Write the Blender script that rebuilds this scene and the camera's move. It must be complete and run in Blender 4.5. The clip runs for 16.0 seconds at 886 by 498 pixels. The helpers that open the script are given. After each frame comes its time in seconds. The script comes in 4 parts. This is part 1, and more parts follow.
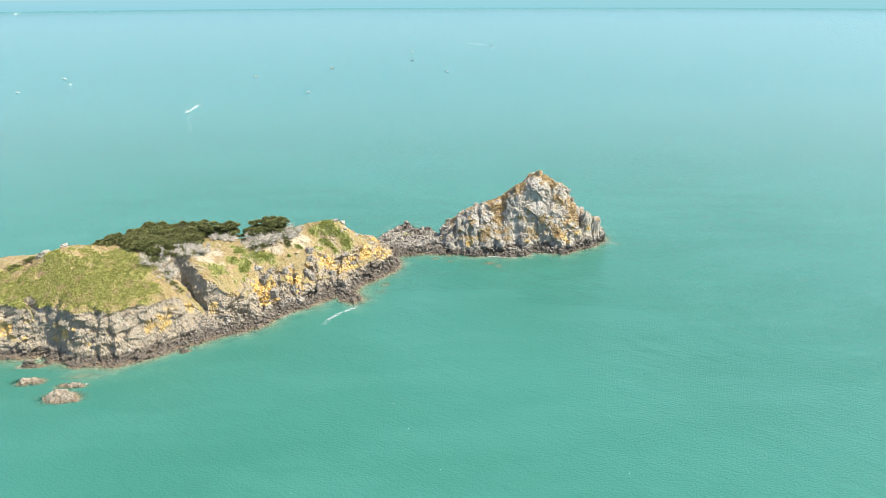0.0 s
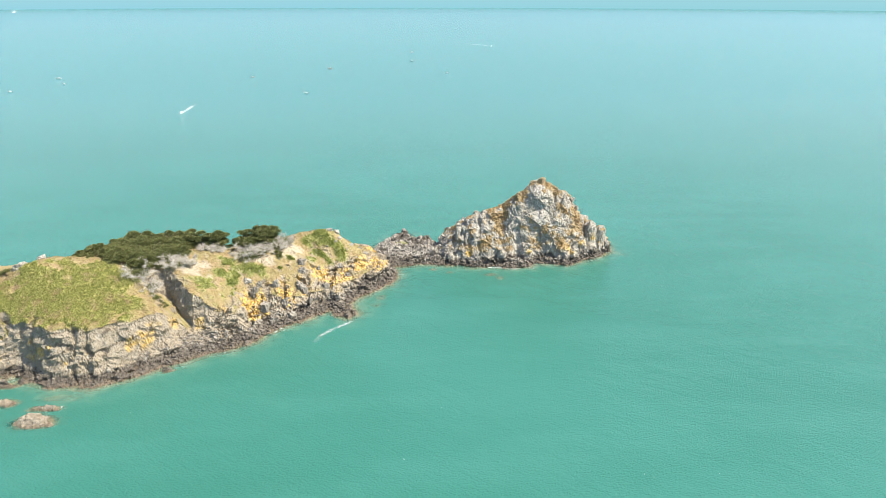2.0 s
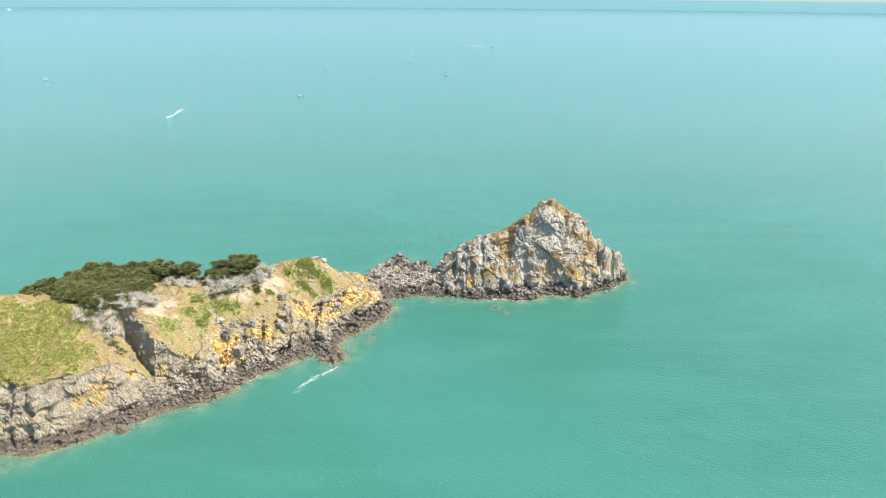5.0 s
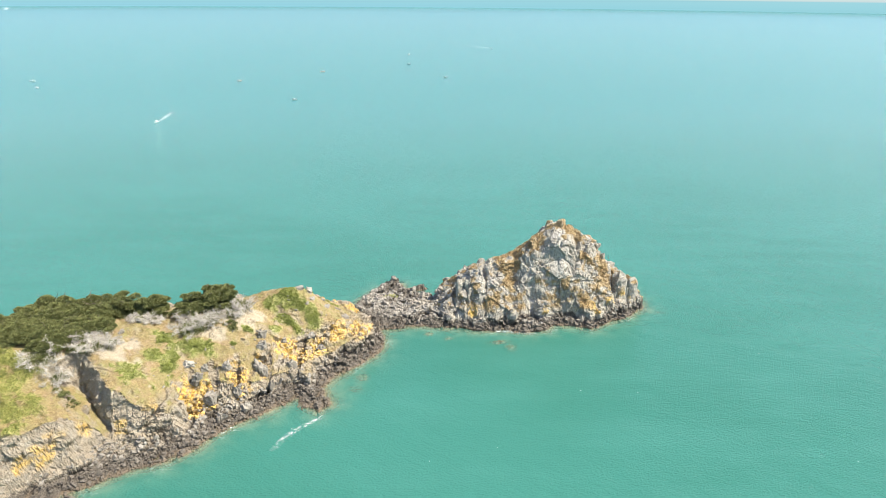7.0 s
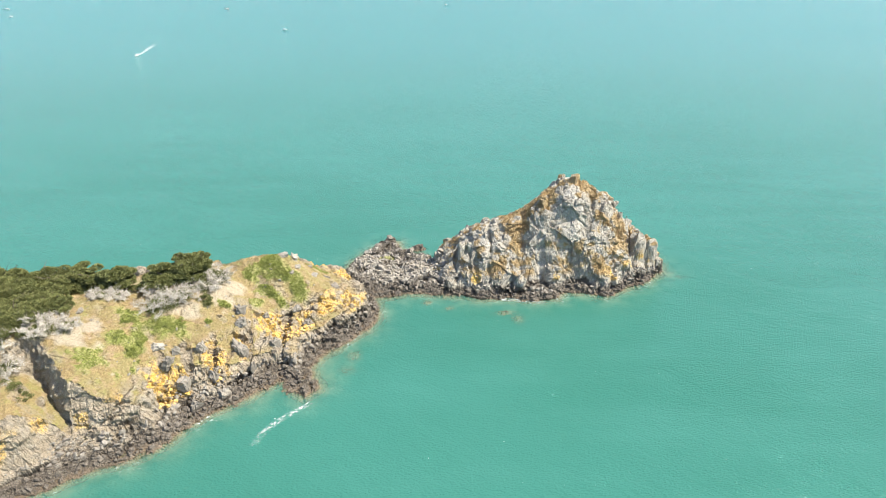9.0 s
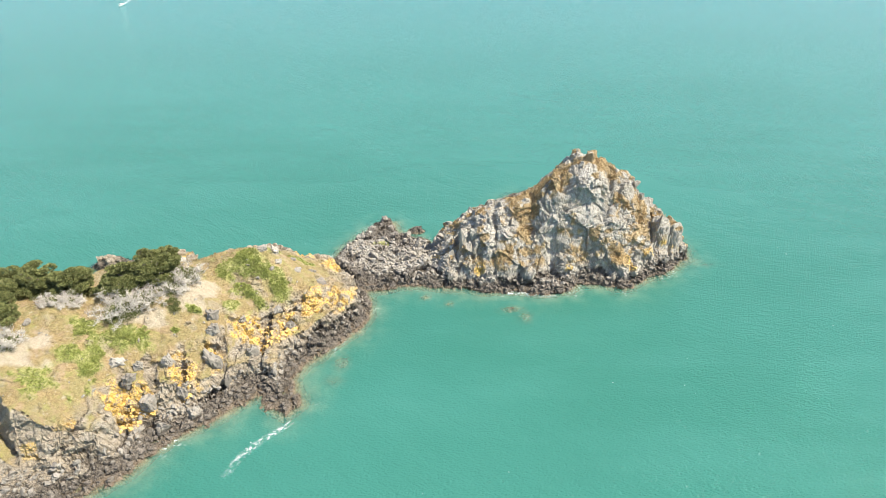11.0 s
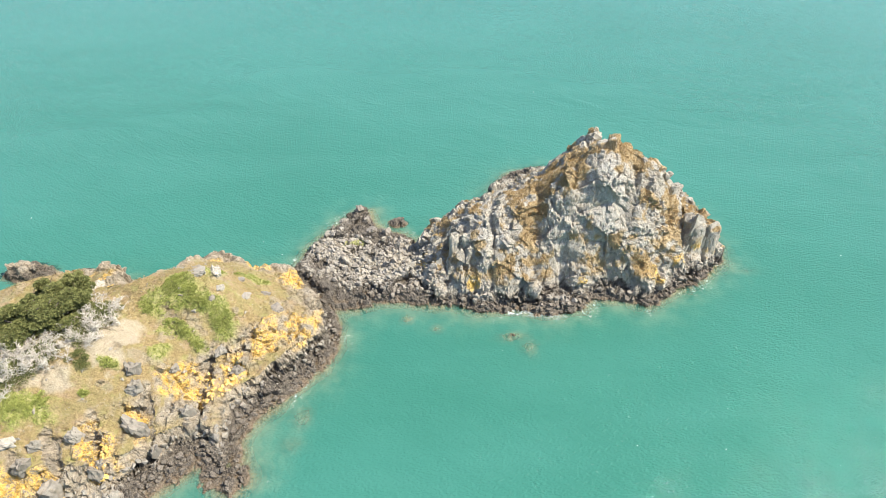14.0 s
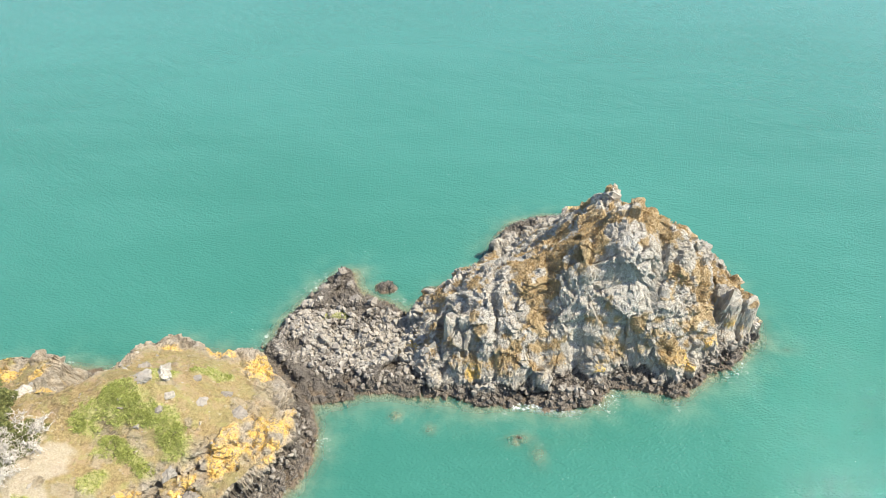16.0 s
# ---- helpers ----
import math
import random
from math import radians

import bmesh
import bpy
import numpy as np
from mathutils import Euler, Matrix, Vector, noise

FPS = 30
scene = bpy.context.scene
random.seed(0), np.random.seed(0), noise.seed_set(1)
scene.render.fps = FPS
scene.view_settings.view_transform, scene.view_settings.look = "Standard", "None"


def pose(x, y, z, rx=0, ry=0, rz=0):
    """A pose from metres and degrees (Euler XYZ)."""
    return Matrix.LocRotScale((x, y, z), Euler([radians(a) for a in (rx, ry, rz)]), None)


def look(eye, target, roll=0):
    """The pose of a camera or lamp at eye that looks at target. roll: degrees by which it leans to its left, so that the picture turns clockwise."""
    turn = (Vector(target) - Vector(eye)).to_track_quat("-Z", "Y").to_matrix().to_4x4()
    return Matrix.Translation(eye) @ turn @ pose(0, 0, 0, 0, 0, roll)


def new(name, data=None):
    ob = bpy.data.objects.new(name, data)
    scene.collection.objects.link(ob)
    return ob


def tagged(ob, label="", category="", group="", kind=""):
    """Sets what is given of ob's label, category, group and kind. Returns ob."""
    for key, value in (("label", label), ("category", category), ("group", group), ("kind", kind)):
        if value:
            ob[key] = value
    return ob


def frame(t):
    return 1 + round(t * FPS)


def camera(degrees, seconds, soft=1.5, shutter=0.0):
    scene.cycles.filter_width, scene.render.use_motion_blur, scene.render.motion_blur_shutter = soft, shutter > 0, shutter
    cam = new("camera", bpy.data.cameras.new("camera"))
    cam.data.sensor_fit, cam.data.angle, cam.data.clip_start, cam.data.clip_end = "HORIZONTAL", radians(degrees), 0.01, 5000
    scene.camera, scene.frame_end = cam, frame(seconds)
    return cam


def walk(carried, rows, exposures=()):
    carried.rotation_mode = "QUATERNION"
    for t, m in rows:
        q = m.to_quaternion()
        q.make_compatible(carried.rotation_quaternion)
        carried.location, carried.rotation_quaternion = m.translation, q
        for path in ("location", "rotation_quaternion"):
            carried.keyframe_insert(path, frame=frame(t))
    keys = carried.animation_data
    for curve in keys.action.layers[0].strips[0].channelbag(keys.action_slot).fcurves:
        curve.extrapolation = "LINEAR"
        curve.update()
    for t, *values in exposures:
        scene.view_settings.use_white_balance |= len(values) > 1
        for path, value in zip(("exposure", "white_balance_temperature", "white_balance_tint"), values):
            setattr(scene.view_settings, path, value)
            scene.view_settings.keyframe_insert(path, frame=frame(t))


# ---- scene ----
cam = camera(70.6, 16.0, soft=0.6)
PATH = [
    (0, (-0.789, -1.432, 90.222), (-0.753, 0.42, 89.468), -0.2),
    (0.5, (-0.791, 0.638, 90.224), (-0.753, 2.489, 89.469), -0.1),
    (1, (-0.74, 3.033, 90.204), (-0.701, 4.884, 89.45), -0.0),
    (1.5, (-0.669, 5.658, 90.177), (-0.63, 7.509, 89.421), 0.0),
    (2, (-0.589, 8.645, 90.133), (-0.549, 10.497, 89.379), 0.1),
    (2.5, (-0.542, 11.943, 90.106), (-0.501, 13.795, 89.353), 0.2),
    (3, (-0.502, 15.596, 90.104), (-0.46, 17.449, 89.352), 0.3),
    (3.5, (-0.491, 19.558, 90.165), (-0.449, 21.41, 89.412), 0.3),
    (6, (-0.244, 42.652, 90.777), (-0.196, 44.503, 90.022), 0.5),
    (6.5, (-0.021, 47.874, 90.804), (0.027, 49.725, 90.047), 0.5),
    (7, (0.196, 53.226, 90.766), (0.244, 55.077, 90.011), 0.5),
    (7.5, (0.375, 58.542, 90.678), (0.42, 60.394, 89.923), 0.6),
    (8, (0.482, 63.692, 90.559), (0.528, 65.545, 89.808), 0.4),
    (8.5, (0.526, 68.532, 90.409), (0.573, 70.386, 89.66), 0.4),
    (9, (0.681, 73.156, 90.261), (0.727, 74.916, 89.313), 0.5),
    (9.2, (0.832, 75.081, 90.244), (0.875, 76.79, 89.206), 0.6),
    (11.3, (3.578, 96.637, 90.278), (3.595, 98.312, 89.185), -0.1),
    (11.5, (3.792, 98.81, 90.274), (3.809, 100.485, 89.181), 0.1),
    (12, (4.229, 104.637, 90.149), (4.261, 106.313, 89.058), 0.0),
    (12.5, (4.482, 110.367, 90.014), (4.522, 112.044, 88.925), 0.1),
    (13, (4.716, 116.182, 89.792), (4.757, 117.847, 88.686), 0.1),
    (13.5, (4.923, 121.882, 89.594), (4.961, 123.465, 88.373), 0.2),
    (14, (5.174, 127.789, 89.41), (5.211, 129.305, 88.106), 0.3),
    (14.5, (5.423, 133.785, 89.33), (5.459, 135.291, 88.015), 0.2),
    (15, (5.738, 139.88, 89.327), (5.772, 141.388, 88.014), 0.2),
    (15.5, (6.087, 145.785, 89.468), (6.117, 147.293, 88.154), 0.2),
    (16, (6.421, 151.649, 89.64), (6.463, 153.144, 88.312), 0.4),
]
walk(cam, [(t, look(eye, target, roll)) for t, eye, target, roll in PATH])

# ---- world, sun, backdrop light ----
SUN_AZ, SUN_EL = 98.0, 53.0
world = bpy.data.worlds.new("world")
scene.world = world
world.use_nodes = True
wn = world.node_tree.nodes
sky = wn.new("ShaderNodeTexSky")
sky.sky_type, sky.sun_disc = "NISHITA", False
sky.sun_elevation, sky.sun_rotation = radians(SUN_EL), radians(SUN_AZ)
sky.air_density, sky.dust_density, sky.ozone_density = 1.0, 1.0, 1.6
wn["Background"].inputs["Strength"].default_value = 0.138
world.node_tree.links.new(sky.outputs[0], wn["Background"].inputs["Color"])
sun = new("sun", bpy.data.lights.new("sun", "SUN"))
sun.data.energy, sun.data.angle, sun.data.color = 4.9, radians(0.53), (1.0, 0.92, 0.79)
SUN_TO = Vector((math.cos(radians(SUN_EL)) * math.sin(radians(SUN_AZ)),
                 math.cos(radians(SUN_EL)) * math.cos(radians(SUN_AZ)), math.sin(radians(SUN_EL))))
sun.matrix_world = look(SUN_TO * 300, (0, 0, 0))
scene.view_settings.exposure = 0.8


# ---- number tools ----
def hashed(ix, iy, iz, seed):
    h = (ix.astype(np.int64) * 374761393 + iy.astype(np.int64) * 668265263 + iz.astype(np.int64) * 2147483647 + seed * 974634777)
    h = (h ^ (h >> 13)) * 1274126177 & 0xFFFFFFFF
    h = (h ^ (h >> 16)) * 2246822519 & 0xFFFFFFFF
    return ((h ^ (h >> 15)) & 0xFFFFFF) / float(0xFFFFFF)


def vnoise(x, y, z, seed=0):
    """Smooth value noise, 0 to 1."""
    ix, iy, iz = np.floor(x), np.floor(y), np.floor(z)
    fx, fy, fz = x - ix, y - iy, z - iz
    fx, fy, fz = (f * f * (3 - 2 * f) for f in (fx, fy, fz))
    out = 0
    for a in (0, 1):
        for b in (0, 1):
            for c in (0, 1):
                w = (fx if a else 1 - fx) * (fy if b else 1 - fy) * (fz if c else 1 - fz)
                out = out + w * hashed(ix + a, iy + b, iz + c, seed)
    return out


def fbm(x, y, z, seed=0, octaves=4):
    out, amp, total = 0, 1.0, 0
    for o in range(octaves):
        out = out + amp * vnoise(x * 2 ** o, y * 2 ** o, z * 2 ** o, seed + o)
        total += amp
        amp *= 0.5
    return out / total


def worley(x, y, z, seed=0):
    """Distances to the nearest and second nearest cell point, a random number of the nearest cell, and the offset to it."""
    ix, iy, iz = np.floor(x), np.floor(y), np.floor(z)
    f1, f2 = np.full(x.shape, 9.0), np.full(x.shape, 9.0)
    rnd = np.zeros(x.shape)
    off = [np.zeros(x.shape) for _ in range(3)]
    for a in (-1, 0, 1):
        for b in (-1, 0, 1):
            for c in (-1, 0, 1):
                jx, jy, jz = ix + a, iy + b, iz + c
                dx = jx + hashed(jx, jy, jz, seed) - x
                dy = jy + hashed(jx, jy, jz, seed + 1) - y
                dz = jz + hashed(jx, jy, jz, seed + 2) - z
                d = np.sqrt(dx * dx + dy * dy + dz * dz)
                near = d < f1
                f2 = np.where(near, f1, np.minimum(f2, d))
                rnd = np.where(near, hashed(jx, jy, jz, seed + 3), rnd)
                for o, v in zip(off, (dx, dy, dz)):
                    o[near] = v[near]
                f1 = np.minimum(f1, d)
    return f1, f2, rnd, off


def smooth(a, b, v):
    t = np.clip((v - a) / (b - a), 0, 1)
    return t * t * (3 - 2 * t)


def inside_distance(px, py, poly):
    """Distance to the outline, positive inside."""
    best = np.full(px.shape, 1e9)
    inside = np.zeros(px.shape, bool)
    n = len(poly)
    for i in range(n):
        (ax, ay), (bx, by) = poly[i], poly[(i + 1) % n]
        ex, ey = bx - ax, by - ay
        t = np.clip(((px - ax) * ex + (py - ay) * ey) / (ex * ex + ey * ey), 0, 1)
        best = np.minimum(best, np.hypot(px - ax - t * ex, py - ay - t * ey))
        if ay != by:
            cross = ((ay > py) != (by > py)) & (px < ax + (py - ay) * ex / ey)
            inside ^= cross
    return np.where(inside, best, -best)


def along(px, py, a, b):
    """How far along a to b (0 to 1), and the signed distance to the left of that line."""
    ex, ey = b[0] - a[0], b[1] - a[1]
    ll = math.hypot(ex, ey)
    t = ((px - a[0]) * ex + (py - a[1]) * ey) / ll ** 2
    return t, ((px - a[0]) * -ey + (py - a[1]) * ex) / ll


def surface(px, py, spots, soft=2.0):
    """A smooth surface through spot heights."""
    s = np.array(spots, float)
    k = np.sqrt((s[:, None, 0] - s[None, :, 0]) ** 2 + (s[:, None, 1] - s[None, :, 1]) ** 2 + soft ** 2)
    n = len(s)
    m = np.zeros((n + 1, n + 1))
    m[:n, :n], m[n, :n], m[:n, n] = k, 1, 1
    w = np.linalg.solve(m, np.append(s[:, 2], 0))
    out = np.full(px.shape, w[n])
    for (x, y, _), a in zip(s, w):
        out = out + a * np.sqrt((px - x) ** 2 + (py - y) ** 2 + soft ** 2)
    return out


# ---- the lie of the land ----
ISLAND_COAST = [(-17, 218), (-13, 211), (-12.3, 204), (-14, 198.5), (-19.5, 193.5), (-24, 188.5), (-25, 184), (-23, 177.5), (-25.5, 175),
                (-29, 177.5), (-31, 180.5), (-34, 177.5), (-38, 174), (-44, 170), (-48.5, 164.5), (-50, 161.5), (-54, 158.5), (-61.8, 155),
                (-69, 150.5), (-76, 144.5), (-84, 140), (-95, 141), (-106, 145), (-116, 145), (-135, 139), (-152, 150), (-154, 176),
                (-132, 192), (-110, 203), (-95, 211), (-80, 216), (-68, 222), (-58, 222), (-51.0, 221), (-48.4, 212), (-46.8, 212), (-45, 222), (-38, 226), (-29, 224), (-22, 224)]
WEST_HEIGHTS = [(-112, 165, 21.3), (-106, 167, 23.2), (-98, 153, 15.5), (-108, 150, 11.5), (-85, 145.5, 11.9), (-77, 152, 11.6), (-77, 163, 13.7),
                (-130, 150, 12), (-130, 167, 18), (-95, 178, 20.2), (-87, 187, 18.5), (-70, 190, 17.2), (-72, 205, 8), (-92, 199, 10),
                (-61, 207, 9), (-69.6, 173.7, 17.3), (-60, 187.6, 16.1), (-65, 165.5, 13), (-58, 163.5, 7.0), (-112, 184, 12.5)]
EAST_HEIGHTS = [(-53, 173.5, 8.5), (-48.5, 170, 5.5), (-48, 189, 14.5), (-41, 191, 12.4), (-40, 183.8, 6.5), (-34.3, 207, 16.6), (-41.5, 203.5, 16.2),
                (-36, 214, 11.0), (-43.3, 213.0, 12.8), (-53.5, 206, 13.6), (-46, 194.5, 15.2), (-27, 213, 8.3), (-19, 216, 4.4), (-38.8, 199, 11.6),
                (-28.6, 194.5, 5.2), (-15.5, 207, 4.4), (-23, 203, 8.2)]
STACK_COAST = [(-24, 224), (-14, 213), (-9, 213.8), (-5.5, 215.2), (-0.7, 215.4), (2.2, 214.5), (8, 214.2), (14.6, 213), (22.3, 212.8), (28.8, 211.8), (34.8, 212.8),
               (37.8, 215.4), (43, 215), (48.5, 213.5), (56.4, 218.4), (62.2, 221.8), (67.3, 225.8), (68.2, 231), (67, 240), (61, 251), (52, 259), (42, 263),
               (32, 263), (25, 260), (21, 255), (18, 248), (15.5, 244), (11, 240), (6.5, 236.5), (1.8, 233.5), (-2, 236.5), (-6, 239.5), (-8.4, 241),
               (-9.5, 245), (-12.5, 245), (-16.5, 239.5), (-21, 233), (-22.5, 228)]
NECK_HEIGHTS = [(13.3, 216, 4), (10.5, 224, 11), (14.7, 223.3, 13.6), (19.8, 220, 11), (20.2, 228.5, 16), (5, 224, 5.4), (-4.2, 223, 2.5),
                (-13, 238, 2.6), (-14, 224, 2.6)]
PEAK_HEIGHTS = [(42, 234.8, 25.4), (44, 229, 23.6), (38.9, 224.4, 22.6), (38.4, 221, 12.3), (31.2, 222.8, 16.4), (31, 230.3, 21.4), (40.3, 243.6, 23.6),
                (37.5, 244, 20.5), (33, 246, 13.5), (29, 249, 8.5), (42.8, 243.4, 17.0), (45.5, 242, 14.5), (42, 239.4, 19.0), (37, 239, 19.6),
                (48, 217.2, 4.9), (31.3, 218.5, 4.6), (27.7, 230, 18.6), (47.5, 231.5, 23.6), (51.3, 231.5, 20.2), (55.5, 229.6, 13.2), (58.3, 226.5, 6),
                (64, 228.5, 5.5), (24, 243, 6.5), (31, 254, 3.0), (58, 238, 10), (48, 246, 13)]
GULLIES = [((-62.0, 157.0), (-75.5, 170.5), 0.8, 10.0, 3.6, 0.95), ((-101.0, 141.0), (-111.0, 153.0), 0.5, 12.0, 1.6, 3.0), ((-47.6, 221.0), (-46.4, 207.0), 0.6, 10.5, 1.5, 4.5)]

CLEFTS = [(25.2, 215.0, 26.8, 230.0, 1.7, 1.4), (45.8, 231.0, 43.6, 222.0, 2.6, 0.8), (16.8, 214.0, 17.4, 226.0, 1.8, 0.7), (8.0, 216.0, 8.6, 226.0, 2.2, 0.8),
          (57.3, 219.0, 57.6, 233.0, 2.2, 0.7), (61.5, 221.0, 61.4, 233.0, 2.2, 0.5), (12.0, 215.0, 11.8, 226.0, 1.3, 0.45), (33.0, 214.0, 30.2, 222.0, 1.2, 0.8)]



def island_height(px, py, di):
    ci = surface(px, py, WEST_HEIGHTS + EAST_HEIGHTS)
    wide = np.interp(px, [-110, -92, -80, -66, -55, -30, -18], [1.6, 2.0, 4.2, 6.4, 5.4, 4.2, 2.0])
    wide = np.where(py > 200, 2.0, wide) * (0.55 + 0.9 * fbm(px / 6, py / 6, 0 * px, 12, 2))
    ramp = 0.42 * np.minimum(di, wide) + np.maximum(di - wide, 0) * np.where(px < -66, 2.2 + 1.4 * fbm(px / 7, py / 7, 0 * px, 13, 2), 2.3 + 2.4 * smooth(199, 206, py))
    zi = np.minimum(ci, ramp + 0.15)
    for a, b, za, zb, right, left in GULLIES:
        t, off = along(px, py, a, b)
        off = off + 1.3 * (fbm(px / 2.6, py / 2.6, 0 * px, 15, 3) - 0.5)
        floor_z = za + (zb - za) * np.clip(t, 0, 1.5)
        cut = floor_z + np.where(off < 0, -off * right, off * left)
        cut = cut + np.maximum(t - 1, 0) * 40
        zi = np.where(di > 0.5, np.minimum(zi, np.maximum(cut, 0.4)), zi)
    # fissures in the seaward cliffs
    crooked = 2.2 * (fbm(px / 2.4, py / 2.4, 0 * px, 16, 3) - 0.5)
    for cx, deep, wide_c in ((-100, 2.5, 0.8), (-88.5, 2.6, 0.6), (-85.0, 2.8, 0.6), (-76.5, 1.6, 0.8), (-51.5, 2.2, 0.8), (-47.6, 2.4, 0.7), (-43.2, 2.2, 0.7), (-37.2, 1.8, 0.6), (-31.0, 2.6, 0.9)):
        near, far_in = (smooth(1.2, 3.0, di), smooth(8.5, 5.5, di)) if cx < -60 else (smooth(3.5, 5.5, di), smooth(13, 9, di))
        zi = zi - deep * np.exp(-((px - cx + 0.2 * di + crooked) / wide_c) ** 2) * near * far_in * (py < 198)
    return zi


def stack_height(px, py, ds):
    cs = surface(px, py, NECK_HEIGHTS + PEAK_HEIGHTS, 1.2)
    for ax, ay, bx, by, deep, wide_c in CLEFTS:
        t, off = along(px, py, (ax, ay), (bx, by))
        off = off + 1.6 * (fbm(px / 3, py / 3, 0 * px, 17, 3) - 0.5)
        cs = cs - deep * np.exp(-(off / wide_c) ** 2) * smooth(-0.1, 0.2, t) * smooth(1.1, 0.8, t)
    foot = 0.3 + 2.6 * fbm(px / 5, py / 5, 0 * px, 18, 2) * smooth(4, 12, px) * smooth(225, 219, py)
    steep = 2.0 + 1.7 * fbm(px / 6, py / 6, 0 * px, 20, 2)
    inner = np.maximum(ds, 0)
    zs = np.minimum(cs, 0.3 + 0.7 * np.minimum(inner, foot) + steep * np.maximum(inner - foot, 0))
    ridge = smooth(4.5, 0.5, np.abs(along(px, py, (-20, 230), (-10, 244))[1] - 0.5)) + 0.6 * smooth(2.5, 0.5, np.abs(along(px, py, (-17, 236), (2, 231))[1]))
    rubble = np.minimum(0.2 + 0.9 * ds, 2.0 + 2.6 * (fbm(px / 5, py / 5, 0 * px, 19, 3) - 0.5) + 1.2 * ridge * (0.4 + fbm(px / 2, py / 2, 0 * px, 21, 2)))
    zs = np.where(px < 6, zs + (np.minimum(zs, rubble) - zs) * smooth(6, 1, px), zs)
    # two blunt pinnacles, leaning columns and a small peak on the isthmus
    for x, y, top, r in ((59.4, 228, 11.4, 2.4), (63.2, 228, 9.8, 2.0), (66.0, 227, 3.8, 1.6), (9.8, 223, 11.0, 1.2), (12.6, 223.6, 12.2, 1.5), (-11.2, 243.2, 2.6, 1.4)):
        q = np.hypot(px - x, (py - y) * 0.8) / r
        zs = np.maximum(zs, np.where(q < 2, top * (1 - 0.14 * q ** 2) - np.maximum(q - 0.9, 0) * top * 1.4, -9))
    return zs


def land(px, py):
    """Height of the ground without its rock detail, and the distance inside the two coasts."""
    px, py = np.asarray(px, float), np.asarray(py, float)
    box = (px > -162) & (px < 82) & (py > 110) & (py < 277)
    wob = np.zeros(px.shape)
    wob[box] = 1.6 * (fbm(px[box] / 5, py[box] / 5, 0 * px[box], 11, 3) - 0.5)
    # far from either coast a plain distance will do
    di = -np.hypot(np.maximum(px + 12.3, 0), np.maximum(np.abs(py - 182) - 44, 0)) - np.maximum(-154 - px, 0)
    ds = -np.hypot(np.maximum(-24 - px, 0) + np.maximum(px - 68, 0), np.maximum(np.abs(py - 229) - 17, 0))
    west, east = box & (px < -2), box & (px > -34)
    di[west] = inside_distance(px[west], py[west], ISLAND_COAST)
    ds[east] = inside_distance(px[east], py[east], STACK_COAST)
    di, ds = di + wob, ds + wob
    z = np.full(px.shape, -9.0)
    on = west & (di > 0)
    z[on] = island_height(px[on], py[on], di[on])
    on = east & (ds > 0)
    z[on] = np.maximum(z[on], stack_height(px[on], py[on], ds[on]))
    d = np.maximum(di, ds)
    shoal = np.full(px.shape, 0.45)
    shoal[box] = 0.32 + 0.25 * fbm(px[box] / 9, py[box] / 9, 0 * px[box], 31, 2)
    z = np.where(d > 0, np.maximum(z, 0.05), np.maximum(shoal * d, -7))
    # outlying skerries and sunken rocks
    ragged = np.zeros(px.shape)
    ragged[box] = 1.1 * (fbm(px[box] / 2, py[box] / 2, 0 * px[box], 5, 3) - 0.5)
    for x, y, h, rx, ry in ((-91, 127.3, 0.9, 4.4, 2.2), (-102.5, 134.2, 0.5, 3.4, 1.5), (-91, 132.2, 0.35, 3.2, 1.0), (-106.5, 141.7, 0.6, 3.4, 1.0), (-103, 143.4, 0.6, 1.5, 0.9),
                            (-79, 225.5, 2.2, 4.5, 2.5), (-2.6, 240.8, 0.7, 1.9, 1.5), (6.5, 240.2, 0.5, 1.6, 0.8), (-69, 148, 0.5, 1.6, 0.9), (20.5, 206.2, -0.15, 2.6, 1.1), (23, 203.5, -0.35, 1.6, 2.2), (0.4, 211.2, -0.25, 1.3, 1.3), (6, 208.4, -0.4, 1.2, 1.2), (71.5, 223.5, -1.0, 3.4, 1.2), (-17, 189, -0.5, 2.0, 2.6), (-18, 184, -0.6, 2.4, 1.8), (-90, 136.5, -0.4, 5, 2)):
        q = ((px - x) / rx) ** 2 + ((py - y) / ry) ** 2 + ragged
        z = np.maximum(z, h + 0.7 - 1.5 * q * (0.6 + 0.4 * h) if h > 0 else h - 0.8 * q)
    return z, di, ds


gx = np.concatenate([np.arange(-152, -116, 0.5), np.arange(-116, -14, 0.26), np.arange(-14, 75, 0.18)])
gy = np.concatenate([np.arange(120, 138, 0.32), np.arange(138, 166, 0.15), np.arange(166, 212, 0.21), np.arange(212, 234, 0.14), np.arange(234, 267, 0.26)])
GX, GY = np.meshgrid(gx, gy)
GZ, GDI, GDS = land(GX, GY)
SY, SX = np.gradient(GZ, gy, gx)
SLOPE = np.hypot(SX, SY)


def cell(x, y):
    return np.clip(np.searchsorted(gy, y), 0, len(gy) - 1), np.clip(np.searchsorted(gx, x), 0, len(gx) - 1)


def ground_at(x, y):
    j, i = cell(x, y)
    return VZ[j, i], SLOPE[j, i]


def patch(px, py, rows):
    """Soft union of oval patches."""
    out = np.zeros(np.shape(px))
    rag = 1.7 * (fbm(px / 2.2, py / 2.2, 0 * px, 77, 3) - 0.5)
    for x, y, rx, ry in rows:
        out = np.maximum(out, smooth(1.25, 0.75, np.hypot((px - x) / rx, (py - y) / ry) + rag))
    return out


